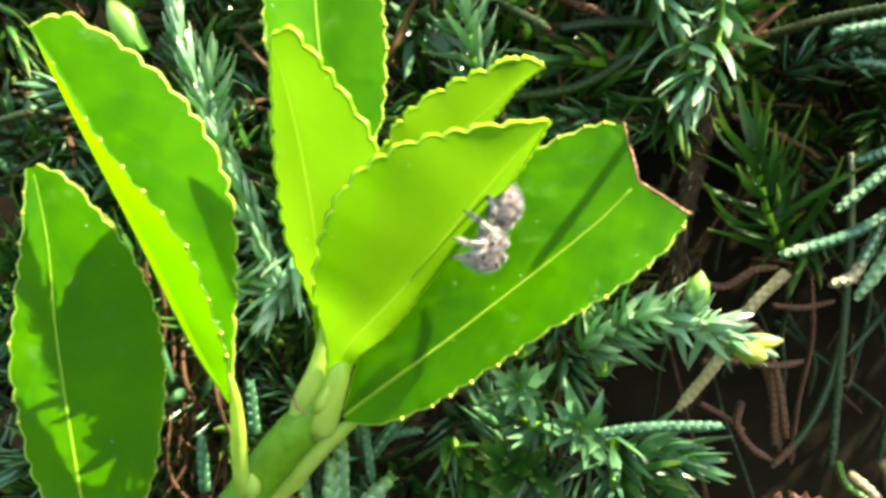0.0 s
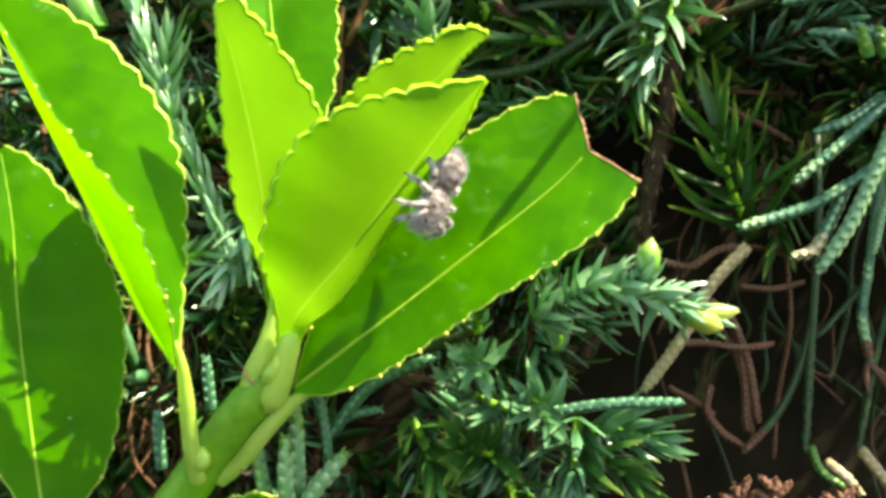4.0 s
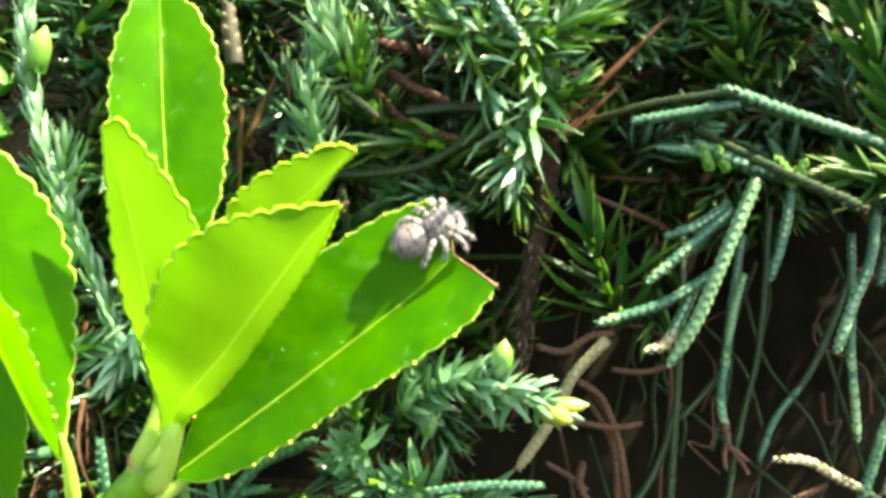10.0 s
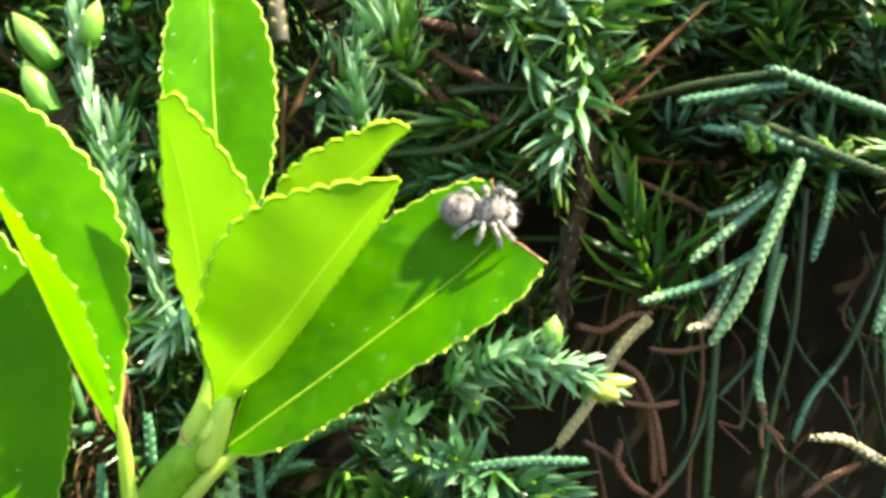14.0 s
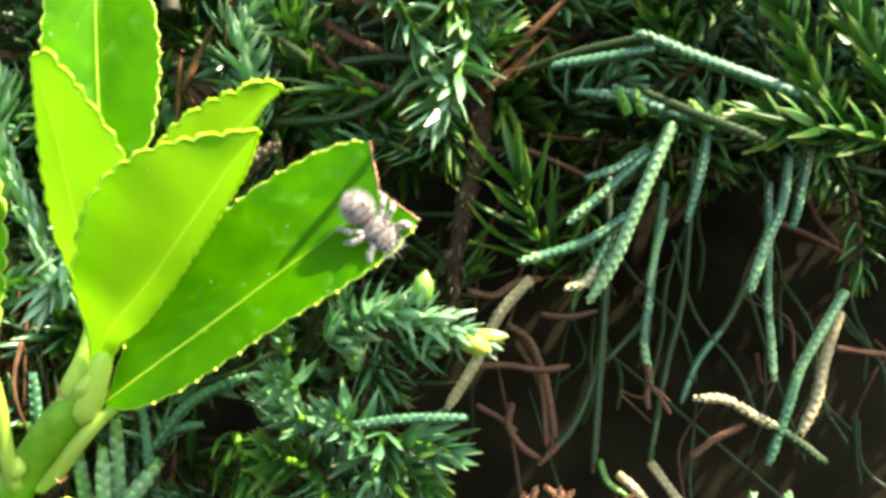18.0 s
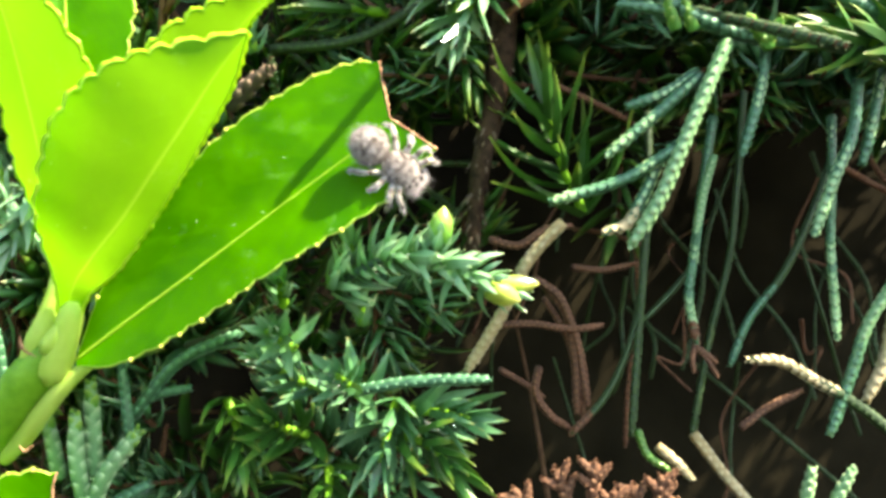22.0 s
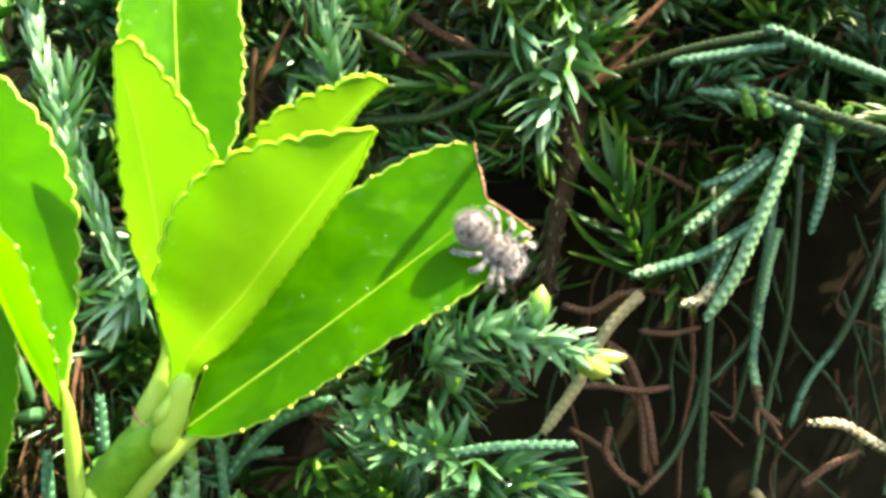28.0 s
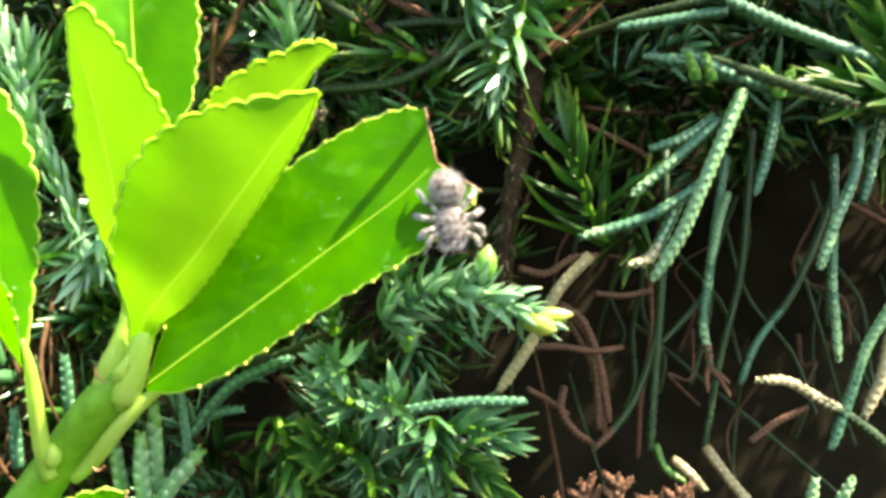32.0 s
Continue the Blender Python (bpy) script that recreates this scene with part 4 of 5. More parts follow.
    # scale twigs with pale buds under the stem
    low_twigs = [
        ([(-28, 85.5, -35.5), (-28.2, 84.5, -31.2), (-28.1, 84, -28.3)], 1.2, SCALE_LIGHT, 1),
        ([(-27.2, 86.5, -33.3), (-27.2, 86, -28.4), (-27.1, 85.5, -25.2)], 1.2, SCALE_LIGHT, 1),
        ([(-26.7, 85, -35.7), (-24.8, 84.5, -32.1), (-22.8, 84, -29.7)], 1.2, SCALE_LIGHT, 1),
        ([(-28.6, 85.5, -40.5), (-25.1, 85.5, -36.6), (-20.8, 85.5, -34)], 0.85, SCALE, 0),
        ([(-31.1, 86.5, -33.6), (-31.5, 86, -30.3), (-31.7, 85.5, -28)], 1.1, SCALE_LIGHT, 1),
        ([(-27.2, 88, -39), (-20.2, 88, -38.7), (-13.2, 88, -40.1)], 1, SCALE, 0),
        ([(-23.9, 88, -29.9), (-24.4, 88, -25.4), (-24.9, 88, -21.9)], 0.8, SCALE, 0),
        ([(-24.2, 89, -27.5), (-19, 89, -21.4), (-11.6, 88, -17.8)], 0.9, SCALE, 0),
        ([(-23.3, 90, -25.8), (-20.7, 90, -24.8), (-17.9, 90, -24.4)], 0.8, SCALE, 0),
        ([(-25.6, 85, -40.3), (-26.2, 84.5, -37.7), (-27.1, 84, -35.3)], 1.2, SCALE_LIGHT, 0),
        ([(-37.1, 86, -23.4), (-37.2, 85.5, -19.7), (-37.2, 85, -17.1)], 0.9, SCALE, 0),
        ([(-43.1, 86, -30.2), (-43.1, 85.5, -26.2), (-43, 85, -23.2)], 0.9, SCALE, 0),
    ]
    for k, (p, r, tone, tipped) in enumerate(low_twigs):
        if tipped:
            w = np.array(p[-1]) - np.array(p[-2])
            p = p + [tuple(np.array(p[-1]) + w / np.linalg.norm(w) * 2.4)]
        cord(p, r, 70 + k, tone, "pale mint juniper twig with a yellow-green tip" if tipped else "", (0.3, BUD) if tipped else None, sun_patches=False)
    # bleached twigs
    cord([(43.6, 99.4, -32.1), (47.1, 98.6, -36.9), (52.3, 97.9, -42.8)], 0.85, 81, PALE, "bleached tan juniper twig")
    cord([(24.9, 88.1, -5.2), (21.2, 88.9, -9.4), (18.0, 90.4, -16.1), (14.2, 93.4, -23.0)], 0.85, 82, PALE, "bleached tan juniper twig")
    cord([(-12.7, 87.8, 7.6), (-10.2, 87.0, 9.8), (-8.0, 86.2, 11.3)], 1.3, 91, DEAD_DARK, "grey-brown dead juniper stub")
    cord([(-22.1, 90.0, 29.5), (-22.6, 90.0, 33.1), (-23.0, 90.0, 37.3)], 1.5, 152, DEAD_GREEN, "olive brown scaly juniper cone")
    # twig overhead that shades a stripe of the bitten leaf
    over = np.array(SUN_WAY)
    cord([tuple(np.array(p) + over * k) for p, k in zip(((-3.9, 79.5, -1.2), (-0.4, 80.2, 3.1), (2.7, 81.4, 6.9), (7.3, 82.5, 13.1)), (48, 50, 52, 56))], 0.6, 150)
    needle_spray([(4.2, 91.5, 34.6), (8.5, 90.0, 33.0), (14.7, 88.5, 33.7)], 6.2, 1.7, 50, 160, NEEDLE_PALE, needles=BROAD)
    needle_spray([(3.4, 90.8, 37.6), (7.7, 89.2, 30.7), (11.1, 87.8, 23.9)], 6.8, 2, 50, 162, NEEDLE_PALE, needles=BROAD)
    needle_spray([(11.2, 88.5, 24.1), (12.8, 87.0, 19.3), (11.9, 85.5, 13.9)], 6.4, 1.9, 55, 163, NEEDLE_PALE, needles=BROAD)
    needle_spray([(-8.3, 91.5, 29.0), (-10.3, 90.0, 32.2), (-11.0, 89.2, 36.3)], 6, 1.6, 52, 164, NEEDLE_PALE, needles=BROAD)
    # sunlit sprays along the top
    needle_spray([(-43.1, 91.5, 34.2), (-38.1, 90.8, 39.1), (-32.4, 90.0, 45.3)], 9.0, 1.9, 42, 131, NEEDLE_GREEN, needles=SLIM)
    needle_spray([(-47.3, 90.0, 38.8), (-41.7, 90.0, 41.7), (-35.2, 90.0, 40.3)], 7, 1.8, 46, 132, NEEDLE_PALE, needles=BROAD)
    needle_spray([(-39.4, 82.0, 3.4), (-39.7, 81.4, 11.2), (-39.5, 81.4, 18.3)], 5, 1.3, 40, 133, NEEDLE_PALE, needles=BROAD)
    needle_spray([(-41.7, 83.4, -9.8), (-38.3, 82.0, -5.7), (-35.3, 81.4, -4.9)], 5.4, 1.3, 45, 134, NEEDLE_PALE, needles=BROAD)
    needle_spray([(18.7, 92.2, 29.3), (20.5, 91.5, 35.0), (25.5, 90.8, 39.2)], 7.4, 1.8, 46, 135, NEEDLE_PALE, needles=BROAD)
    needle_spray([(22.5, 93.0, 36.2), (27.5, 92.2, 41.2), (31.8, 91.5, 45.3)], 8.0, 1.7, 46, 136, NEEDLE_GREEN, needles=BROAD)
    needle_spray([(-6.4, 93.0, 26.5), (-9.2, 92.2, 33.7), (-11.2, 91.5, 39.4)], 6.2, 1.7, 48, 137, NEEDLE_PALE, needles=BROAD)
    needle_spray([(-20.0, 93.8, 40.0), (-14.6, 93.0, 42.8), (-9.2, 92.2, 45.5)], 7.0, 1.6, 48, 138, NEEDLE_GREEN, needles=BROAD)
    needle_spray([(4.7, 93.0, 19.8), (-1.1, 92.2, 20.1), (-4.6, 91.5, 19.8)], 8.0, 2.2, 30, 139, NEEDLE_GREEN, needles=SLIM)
    needle_spray([(18.5, 90.0, 24.5), (20.2, 89.2, 26.6), (21.7, 89.2, 27.3)], 6.5, 1.5, 55, 140, NEEDLE_GREEN, needles=BROAD)
    # twigs in the hollow, with sunlight put into their lighter colours
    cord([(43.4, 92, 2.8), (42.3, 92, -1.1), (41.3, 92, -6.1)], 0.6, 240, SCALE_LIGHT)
    cord([(35.2, 95, -30.5), (36.4, 94.5, -33.5), (38.7, 94, -35.1)], 0.6, 246, NEEDLE_FRESH)
    # dark and pale twig colours here stand for shade and sun
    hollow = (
        ([(37.4, 98.5, 9.0), (37.0, 97, -1.3), (36.1, 96, -11.6), (35.3, 95.5, -21.2), (34.5, 95, -31.3)], 0.62, SCALE_SHADED, None),
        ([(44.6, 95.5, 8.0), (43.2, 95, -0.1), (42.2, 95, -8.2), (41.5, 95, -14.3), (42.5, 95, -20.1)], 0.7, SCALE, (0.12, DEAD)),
        ([(50.2, 100, 12), (49.4, 100, 0.4), (48.6, 100, -8.2), (45.9, 100, -19.7), (43.6, 100, -33)], 0.55, SCALE_SHADED, None),
        ([(36.1, 96, -13), (34.5, 96, -20.2), (31.3, 95.5, -26.6), (27, 95, -31.1)], 0.55, SCALE_SHADED, (0.2, DEAD)),
        ([(43.1, 97, -9.9), (40, 97, -13.7), (36.6, 96, -16.8)], 0.5, SCALE_SHADED, None),
        ([(60.5, 98, 3), (56.9, 97, -5.4), (53.8, 97, -11.7), (49.7, 97, -17.2), (47.3, 97, -23.1)], 0.6, SCALE_SHADED, (0.4, SCALE)),
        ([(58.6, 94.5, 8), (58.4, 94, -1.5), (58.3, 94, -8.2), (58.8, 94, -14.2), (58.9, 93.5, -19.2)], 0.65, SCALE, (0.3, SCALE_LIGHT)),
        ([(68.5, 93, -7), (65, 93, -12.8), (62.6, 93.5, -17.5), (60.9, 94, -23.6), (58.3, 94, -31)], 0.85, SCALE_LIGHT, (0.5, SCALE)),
        ([(66.6, 95, -31), (62.9, 94.5, -28.1), (59.6, 94, -26), (56.3, 93.5, -24.2), (51.7, 93, -21.8), (48, 93, -21.6)], 0.85, SCALE_SHADED, (0.6, PALE)),
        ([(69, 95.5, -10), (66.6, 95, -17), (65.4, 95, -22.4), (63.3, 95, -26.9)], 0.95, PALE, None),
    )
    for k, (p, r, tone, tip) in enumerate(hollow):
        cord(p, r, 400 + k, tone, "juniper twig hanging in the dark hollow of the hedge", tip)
    # rust-brown dead twigs, bent and hanging
    rusty = (
        ([(22.6, 97, -12), (25.4, 97, -13.8), (27.5, 97, -17.9), (29.6, 97, -28)], 0.62),
        ([(23.7, 97.5, -12.4), (26.5, 97.5, -15.9), (27.9, 97.5, -21.5), (28.3, 97.5, -29.1)], 0.7),
        ([(24.1, 98, -14.5), (27, 98, -19.4), (28.5, 98, -25), (29.2, 98, -30)], 0.5),
        ([(18.3, 97.2, -17.9), (22.6, 97.2, -17.8), (27.5, 96.4, -18.3), (31.3, 97, -17.9)], 0.55),
        ([(23.3, 96.5, -23), (22.9, 96.5, -26.1), (24.6, 96.5, -28.9), (27.3, 96.5, -30.8)], 0.6),
        ([(18.5, 98, -23.6), (21.7, 98, -25.4), (24, 97, -26.9)], 0.5),
        ([(47.9, 95, -30.3), (50.6, 95, -28.2), (55.4, 95, -25.7)], 0.6),
        ([(27.6, 98, -10.7), (31.8, 98, -11), (35.7, 98, -10.2)], 0.5),
        ([(17, 96, -7.2), (20.4, 96, -7.9), (24.5, 96, -5.8), (27.3, 96, -5.5)], 0.6),
        ([(42.2, 95, -20.1), (43.3, 94.7, -21), (44.7, 94.5, -22.2)], 0.4),
        ([(42.2, 95, -20.1), (41.9, 94.8, -21.4), (42, 94.5, -23.4)], 0.4),
        ([(42.3, 95, -20.3), (43.6, 94.6, -21.8), (44.9, 94.4, -24)], 0.35),
    )
    for k, (p, r) in enumerate(rusty):
        cord(p, r, 420 + k, DEAD, "rust-brown dead juniper twig in the hollow")
    # old brown stem and dead sprays
    needle_spray([(19.1, 99.8, 22.7), (18.5, 99.0, 14.0), (17.0, 98.2, 6.0), (15.6, 98.3, -1.8), (15.0, 99.0, -10.4)], 2.6, 0.7, 34, 90, DEAD_DARK, "old brown juniper stem with dead needles", 1.4, needles=BROAD, twig_mat=BARK_DARK)
    dead_fan = [
        [(29.1, 94, -47.5), (22.7, 92.5, -43.5), (16.8, 91, -39.6)],
        [(29.1, 94, -47.5), (24.7, 92, -41.9), (19.5, 91, -36.5)],
        [(29.5, 94, -47.5), (27, 92, -40.6), (24.5, 91, -34.3)],
        [(29.8, 94, -47.5), (28.9, 91.5, -39.7), (29.1, 90.5, -33.3)],
        [(30.2, 94, -47.6), (31, 92, -41.9), (31.4, 91, -36.9)],
        [(37.7, 95, -48.7), (35, 93, -41.6), (33.9, 92, -36.5)],
        [(37.7, 95, -48.7), (36.9, 92.5, -40.8), (37.2, 91.5, -35.2)],
        [(38.1, 95, -48.7), (39.1, 93, -43.7), (39.3, 92, -38.2)],
        [(29.1, 94, -47.5), (22, 92, -46), (17.8, 91, -42.2)],
        [(33.3, 94, -48.3), (32.1, 92, -43.3), (32.8, 91, -38.9)],
    ]
    for k, p in enumerate(dead_fan):
        cord(p, 0.95, 100 + k, DEAD, "dead reddish brown juniper sprig")
        a, b = np.array(p[0]), np.array(p[2])
        side = np.cross(b - a, (0, 1, 0))
        side = side / np.linalg.norm(side)
        for j, share in enumerate((0.5, 0.66, 0.8)):
            q = np.array(p[1]) * (1 - share) + b * share
            out = (b - a) / np.linalg.norm(b - a) + side * (0.9 if (j + k) % 2 else -0.9)
            cord([tuple(q), tuple(q + out * 0.9), tuple(q + out * 1.9)], 0.72, 300 + 3 * k + j, DEAD, "dead reddish brown juniper twig tip")
    cord([(-4.2, 95.2, 33.7), (1.6, 94.5, 32.4), (8.0, 93.8, 30.4)], 0.9, 110, DEAD, "dead reddish brown juniper sprig")
    cord([(-3.1, 96.0, 30.1), (0.7, 96.0, 27.8), (5.3, 96.0, 25.9)], 0.8, 111, DEAD, "dead reddish brown juniper sprig")
    cord([(-5.6, 97.5, 28.0), (0.6, 97.5, 22.6), (6.7, 97.5, 21.1)], 0.8, 112, DEAD, "dead reddish brown juniper sprig")
    cord([(55.9, 95.2, -43.0), (56.0, 94.9, -39.1), (56.5, 94.5, -35.1)], 0.95, 176, SCALE_LIGHT, sun_patches=False)
    cord([(58.4, 95.2, -43.0), (59.7, 94.9, -39.1), (61.4, 94.5, -35.4)], 0.95, 177, SCALE_LIGHT, sun_patches=False)
    cord([(38.6, 98.2, -33.4), (40.6, 97.5, -35.1), (42.6, 97.5, -37.2)], 0.85, 178, PALE, "bleached tan juniper twig")
    for k, (p, q, w) in enumerate(((((19.6, 94.5, 22.3), (34.7, 93.0, 37.1)), 1.5, 0), (((18.9, 95.2, 20.1), (28.9, 93.8, 28.6)), 1.4, 0), (((20.3, 93.8, 29.3), (28.9, 93.8, 28.6)), 1.0, 0), (((17.4, 95.2, 40.6), (18.9, 95.2, 29.9)), 1.3, 0), (((-22.0, 93.8, 19.9), (-17.1, 93.0, 29.8)), 1.2, 0), (((-16.0, 93.8, 25.8), (-16.3, 93.0, 33.1)), 0.9, 0), (((-22.6, 95.2, 25.3), (-23.2, 95.2, 11.7)), 1.2, 0), (((25.0, 95.2, 23.9), (18.9, 95.2, 20.1)), 1.2, 0))):
        dry_blade(p[0], p[1], q, 120 + k)


def dry_blade(base, tip, width, seed):
    """A long dead leaf blade, folded and a little twisted."""
    rng = np.random.default_rng(seed)
    base, tip = np.array(base), np.array(tip)
    lin = basis(tip - base, rng.normal(0, 1, 3))
    k = np.linalg.norm(tip - base)
    v, f, u = needle_template(0.15, 0.5, 0.25)
    v = v * (width, k, width)
    ob = new("dry_leaf", mesh_of("dry_leaf", v @ lin.T + base, f, DRY, u))
    tagged(ob, "narrow dry brown leaf caught in the juniper", "leaf", "dry leaves")


def hairs(rng, centre, radii, count, length, thin=0.02, lean=(-0.6, 0, 0.1), skip=None):
    """Fine hairs standing off an ellipsoid."""
    out = []
    for _ in range(count):
        d = rng.normal(0, 1, 3)
        d = d / np.linalg.norm(d)
        p = np.array(centre) + d * radii * 0.96
        n = d / np.array(radii)
        n = n / np.linalg.norm(n)
        w = n + np.array(lean) * 0.8 + rng.normal(0, 0.3, 3)
        w = w / np.linalg.norm(w)
        if skip and skip(d):
            continue
        a = np.cross(w, (0.3, 0.5, 0.8))
        a = a / np.linalg.norm(a) * thin
        b = np.cross(w, a)
        k = length * rng.uniform(0.6, 1.2)
        out.append((np.array([p + a, p - 0.5 * a + 0.87 * b, p - 0.5 * a - 0.87 * b, p + w * k]), [(0, 1, 3), (1, 2, 3), (2, 0, 3)], np.array([(0, 0), (0, 0), (0, 0), (0, 1)])))
    return joined(out)


def build_spider():
    top = thing("jumping_spider")
    tagged(top, "fuzzy grey-brown jumping spider walking on the leaf", "spider")
    rng = np.random.default_rng(3)

    def blob(name, c, radii, mat, label="", fur=0, length=0.5, fur_mat=None, lean=(-0.6, 0, 0.1), boxy=1.0):
        v, f, u = ball((0, 0, 0), 1.0, 20, 28)
        v = np.sign(v) * np.abs(v) ** boxy * radii + np.array(c)
        ob = part_mesh(name, mesh_of(name, v, f, mat), top, label)
        if fur:
            for share, tone in ((0.24, fur_mat or mat), (0.68, mat), (0.08, FUR_DARK)):
                h = part_mesh("fur", mesh_of("fur", *hairs(rng, c, np.array(radii) * (1.08 if boxy < 1 else 1.0), int(fur * share), length, lean=lean)[:2], tone, smooth=False), ob)
                h.location = (0, 0, 0)
                tagged(h, kind="stuff")
            h = part_mesh("long_hairs", mesh_of("long_hairs", *hairs(rng, c, np.array(radii), int(fur * 0.09), length * 2.4, 0.011, lean)[:2], FUR_PALE, smooth=False), ob)
            h.location = (0, 0, 0)
            tagged(h, kind="stuff")
        return ob

    blob("abdomen", (-2.15, 0, 0.35), (2.2, 2.05, 1.8), FUR, "rounded furry mottled abdomen", 5600, 0.42, FUR_PALE, (-0.9, 0, 0.0))
    blob("waist", (0.0, 0, -0.1), (0.55, 0.6, 0.6), FUR_DARK)
    blob("cephalothorax", (2.05, 0, 0.2), (2.15, 1.75, 1.4), FUR, "furry mottled head with dark eyes", 3200, 0.34, FUR_PALE, boxy=0.85)
    blob("face", (3.85, 0, -0.15), (0.6, 1.45, 0.95), FUR_PALE, "pale furry face", 1100, 0.8, FUR_PALE, (0.6, 0, -0.2))
    for y, x, z, r in ((-0.45, 4.3, 0.35, 0.38), (0.45, 4.3, 0.35, 0.38), (-1.1, 4.0, 0.6, 0.24), (1.1, 4.0, 0.6, 0.24), (-1.4, 2.3, 1.15, 0.2), (1.4, 2.3, 1.15, 0.2)):
        part_mesh("eye", mesh_of("eye", *ball((x, y, z), r, 10, 12)[:2], EYE), top, "glossy black eye")
    for side in (-1, 1):
        palp = part_mesh("palp", mesh_of("palp", *tube([(3.7, side * 0.8, -0.6), (4.4, side * 0.95, -0.6), (4.65, side * 0.8, -1.3)], [0.32, 0.4, 0.4, 0.22], 12, 8, 0.05, rng)[:2], FUR_PALE), top, "short pale furry feeler")
        h = part_mesh("fur", mesh_of("fur", *joined([hairs(rng, q, np.array((0.36, 0.36, 0.36)), 130, 0.6, lean=(0.3, 0, 0)) for q in ((4.35, side * 0.95, -0.6), (4.6, side * 0.8, -1.1))])[:2], FUR_PALE, smooth=False), palp)
        h.location = (0, 0, 0)
        tagged(h, kind="stuff")
        # hip, knee, shin and foot of each leg
        for hip, knee, shin, foot in (((2.9, 1.1, -0.4), (3.6, 2.6, 0.75), (4.6, 3.3, -0.4), (5.2, 3.5, -1.95)), ((2.2, 1.2, -0.4), (2.6, 3.0, 0.9), (3.2, 3.9, -0.4), (3.3, 4.5, -1.95)), ((1.3, 1.2, -0.4), (1.1, 2.9, 0.8), (0.6, 3.8, -0.5), (0.3, 4.5, -1.95)), ((0.6, 1.1, -0.4), (-0.7, 2.6, 0.7), (-2.0, 3.2, -0.4), (-2.9, 3.5, -1.95))):
            pts = [(q[0] + rng.normal(0, 0.15), side * (q[1] + rng.normal(0, 0.18)), q[2]) for q in (hip, knee, shin, foot)]
            pts.insert(1, tuple((np.array(pts[0]) + np.array(pts[1])) / 2 + (0, 0, 0.25)))
            v, f, u = tube(pts, [0.3, 0.37, 0.33, 0.26, 0.27, 0.2, 0.15, 0.09], 30, 9, 0.05, rng)
            leg = part_mesh("leg", mesh_of("leg", v, f, LEG, u), top, "stout banded furry leg")
            c, _, _ = curve(pts, 18)
            h = part_mesh("fur", mesh_of("fur", *joined([hairs(rng, q, np.array((0.22, 0.22, 0.22)), 30, 0.42, lean=(0, 0, 0)) for q in c[1:-3]])[:2], FUR_PALE, smooth=False), leg)
            h.location = (0, 0, 0)
            tagged(h, kind="stuff")
    for o in top.children:
        o.scale = (0.91, 0.91, 0.91)
    return top


def surface_pose(p, ahead, up):
    """Pose of a thing at p (mm) on a surface with the normal up, heading ahead; two numbers give x and z, and y follows from the surface."""
    if len(ahead) == 2:
        ahead = (ahead[0], -(up[0] * ahead[0] + up[2] * ahead[1]) / up[1], ahead[1])
    z = Vector(up).normalized()
    x = (Vector(ahead) - z * Vector(ahead).dot(z)).normalized()
    m = Matrix((x, z.cross(x), z)).transposed().to_4x4()
    m.translation = Vector(p) * MM
    return m


build_junipers()
build_thicket()
spider = build_spider()


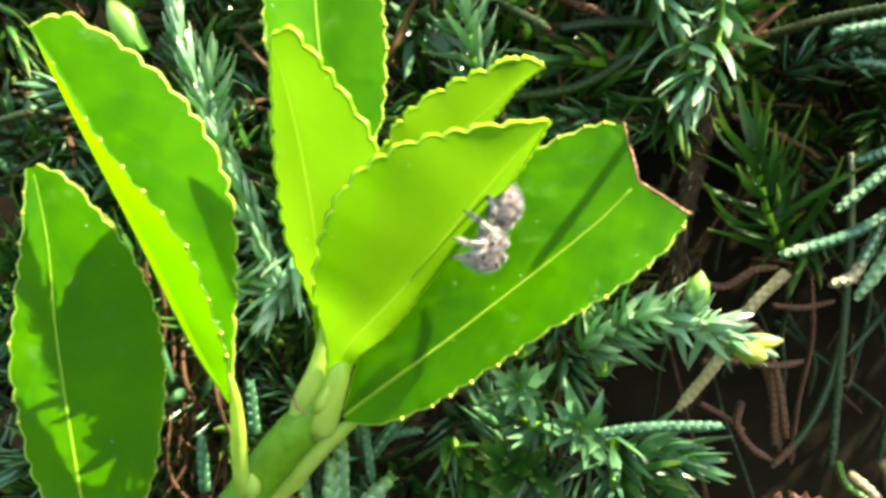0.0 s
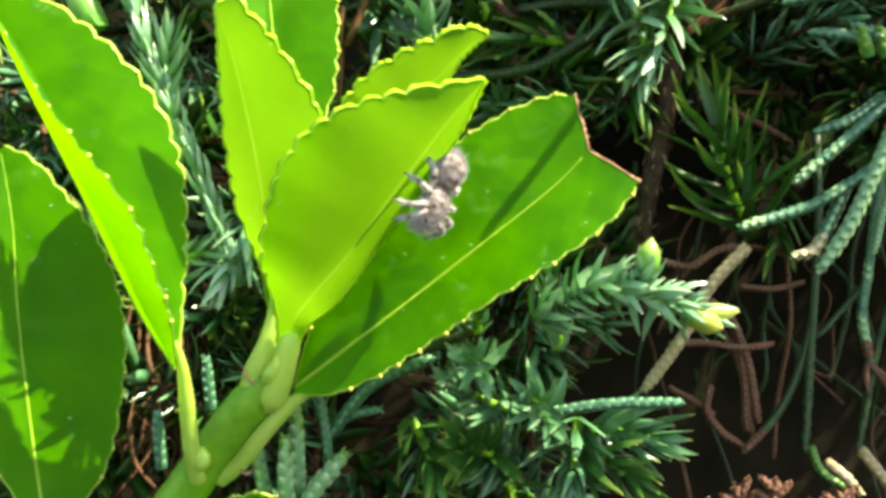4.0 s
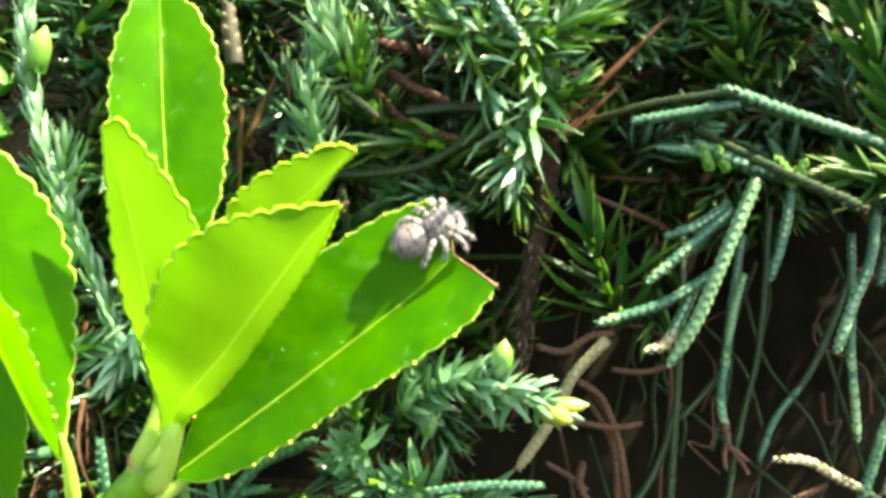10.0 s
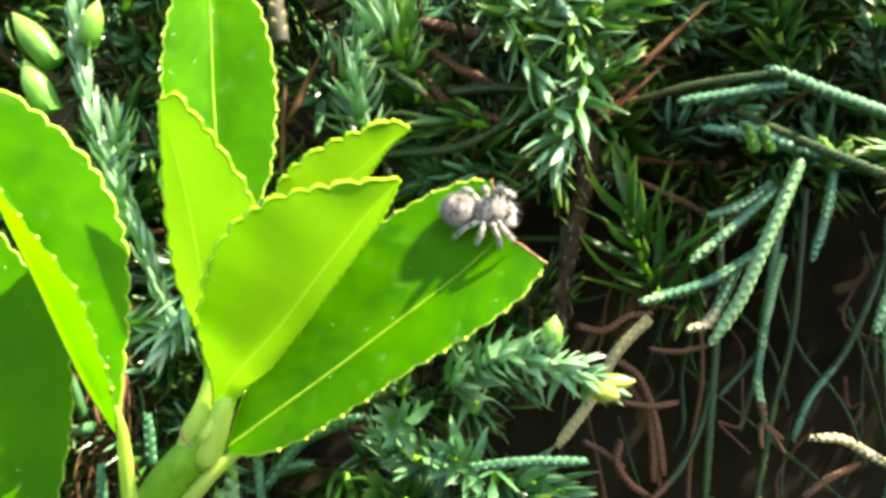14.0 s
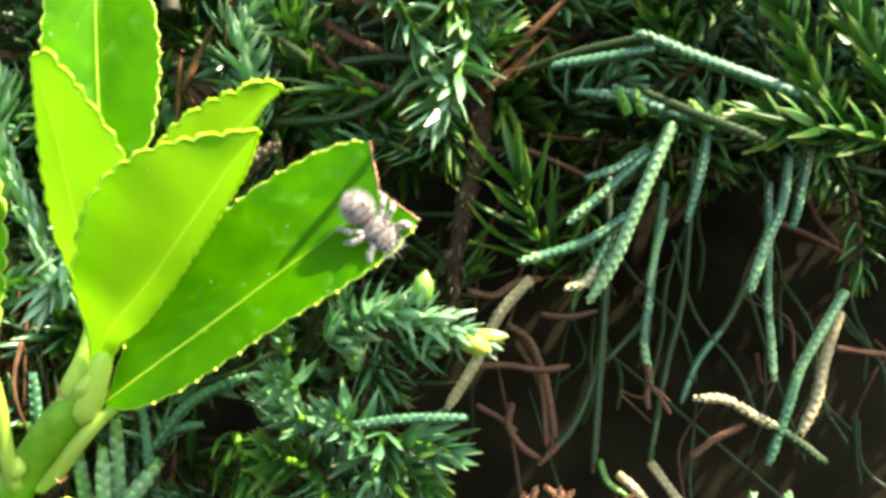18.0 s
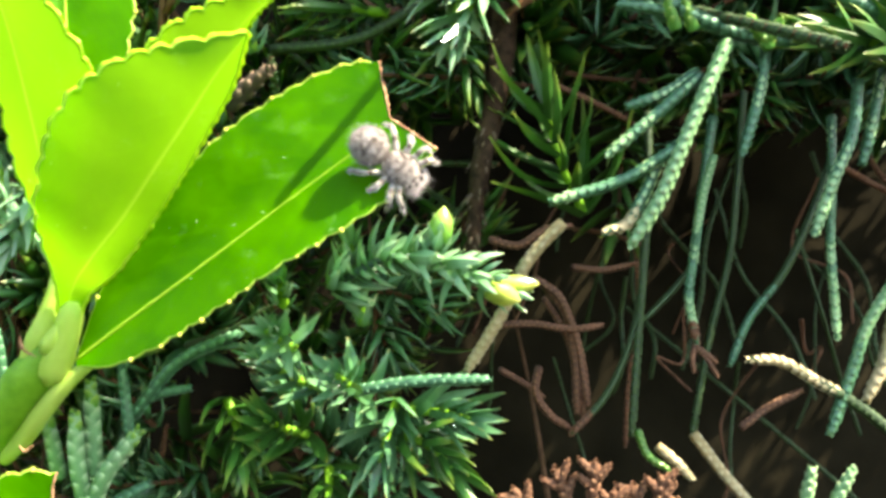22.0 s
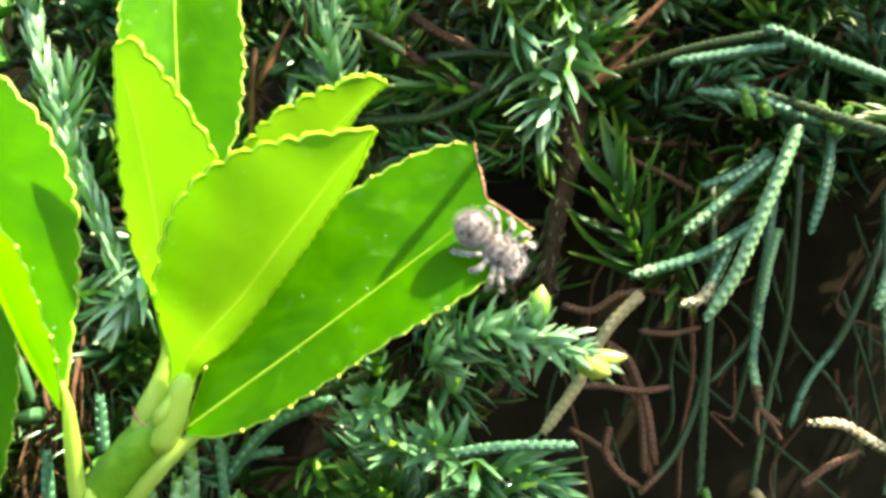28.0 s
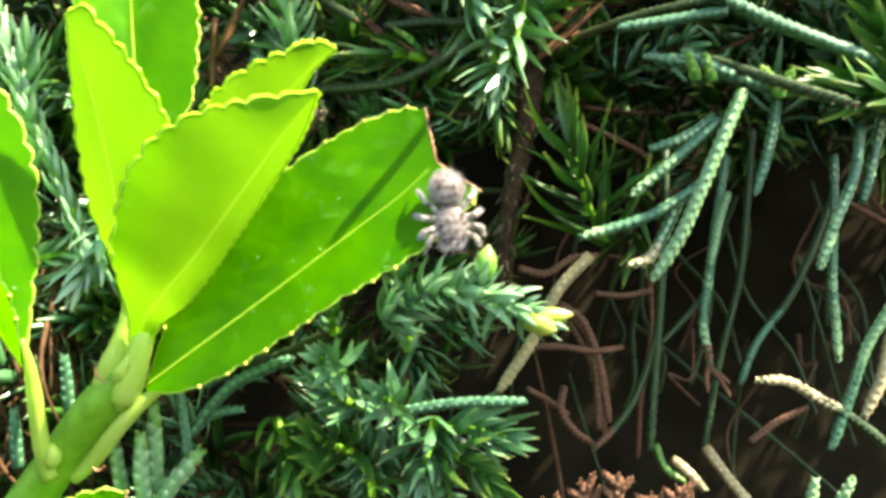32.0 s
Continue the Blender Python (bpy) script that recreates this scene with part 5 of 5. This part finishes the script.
def motions():
    on_leaf = (-0.1, -0.86, 0.5)
    on_edge = (0.12, -0.96, 0.14)
    on_front = (0.86, -0.48, -0.2)
    rows = [
        (0.0, surface_pose((-10.1, 74.0, 1.2), (-0.48, -0.1, -0.86), on_front)),
        (4.6, surface_pose((-10.1, 74.0, 1.2), (-0.48, -0.1, -0.86), on_front)),
        (5.2, surface_pose((-10.4, 76.6, 0.6), (0.1, 0.1, -1.0), (0.3, -0.85, 0.4))),
        (5.8, surface_pose((-10.6, 78.6, 1.6), (0.8, 0.0, -0.3), (0.0, -0.8, 0.55))),
        (6.5, surface_pose((-10.1, 79.2, 1.6), (1, 0.12), on_leaf)),
        (6.8, surface_pose((-7.6, 79.6, 2.6), (1, 0.25), on_leaf)),
        (7.0, surface_pose((-6.4, 79.8, 3.8), (1, 0.3), on_leaf)),
        (7.5, surface_pose((-3.8, 80.2, 4.1), (0.88, 0.45), on_leaf)),
        (8.0, surface_pose((1.5, 80.5, 7.1), (0.9, 0.42), on_leaf)),
        (8.5, surface_pose((2, 80.6, 7.6), (0.85, 0.5), on_leaf)),
        (9.0, surface_pose((2.4, 80.6, 7.8), (0.85, 0.5), on_leaf)),
        (10.5, surface_pose((2.5, 80.6, 7.9), (0.85, 0.45), on_leaf)),
        (11.0, surface_pose((1.9, 80.6, 7.6), (0.9, 0.35), on_leaf)),
        (12.0, surface_pose((2.2, 80.6, 7.6), (0.93, 0.3), on_leaf)),
        (13.0, surface_pose((2.4, 80.6, 7.6), (1, 0.08), on_leaf)),
        (14.0, surface_pose((2.5, 80.6, 7.8), (1, -0.03), on_leaf)),
        (16.5, surface_pose((2.9, 80.2, 5.9), (0.8, -0.5), on_leaf)),
        (17.0, surface_pose((4.3, 79.6, 4.4), (0.75, -0.62), on_edge)),
        (17.5, surface_pose((4.1, 79, 2.5), (0.72, -0.65), on_edge)),
        (18.0, surface_pose((4.9, 78.6, 1.7), (0.68, -0.72), on_edge)),
        (19.0, surface_pose((4.6, 78.4, 2), (0.68, -0.72), on_edge)),
        (20.0, surface_pose((5.8, 78.2, 0.7), (0.77, -0.63), on_edge)),
        (21.0, surface_pose((5.6, 78.2, 0.7), (0.8, -0.58), on_edge)),
        (23.0, surface_pose((5.6, 78.2, 0.8), (0.8, -0.6), on_edge)),
        (28.0, surface_pose((5.7, 78.2, 0.6), (0.78, -0.62), on_edge)),
        (29.0, surface_pose((5.8, 78.2, 0.7), (0.77, -0.6), on_edge)),
        (29.3, surface_pose((6.1, 78.2, 0.5), (0.45, -0.85), on_edge)),
        (29.6, surface_pose((6.9, 78.2, 0.6), (0.08, -1), on_edge)),
        (30.0, surface_pose((7, 78.2, 0.5), (0.06, -1), on_edge)),
        (32.0, surface_pose((7.1, 78.2, 0.1), (0.12, -1), on_edge)),
    ]
    walk(spider, rows)
    # the legs step in turn while it walks, and rest otherwise
    bouts = ((6.3, 9.2), (10.4, 12.2), (16.4, 19.2), (29.0, 29.8))
    legs = [o for o in spider.children if o.name.split(".")[0] == "leg"]
    for k, leg in enumerate(legs):
        sway = 7.0 if (k + k // 4) % 2 else -7.0
        steps = [(0.0, pose(0, 0, 0))]
        for start, end in bouts:
            n = max(2, round((end - start) / 0.3))
            steps.append((start, pose(0, 0, 0)))
            steps += [(start + (end - start) * j / n, pose(0, 0, 0.00015 * (j % 2), 0, 0, sway * (1 if j % 2 else -1))) for j in range(1, n)]
            steps.append((end, pose(0, 0, 0)))
        walk(leg, steps + [(32.0, pose(0, 0, 0))])


motions()
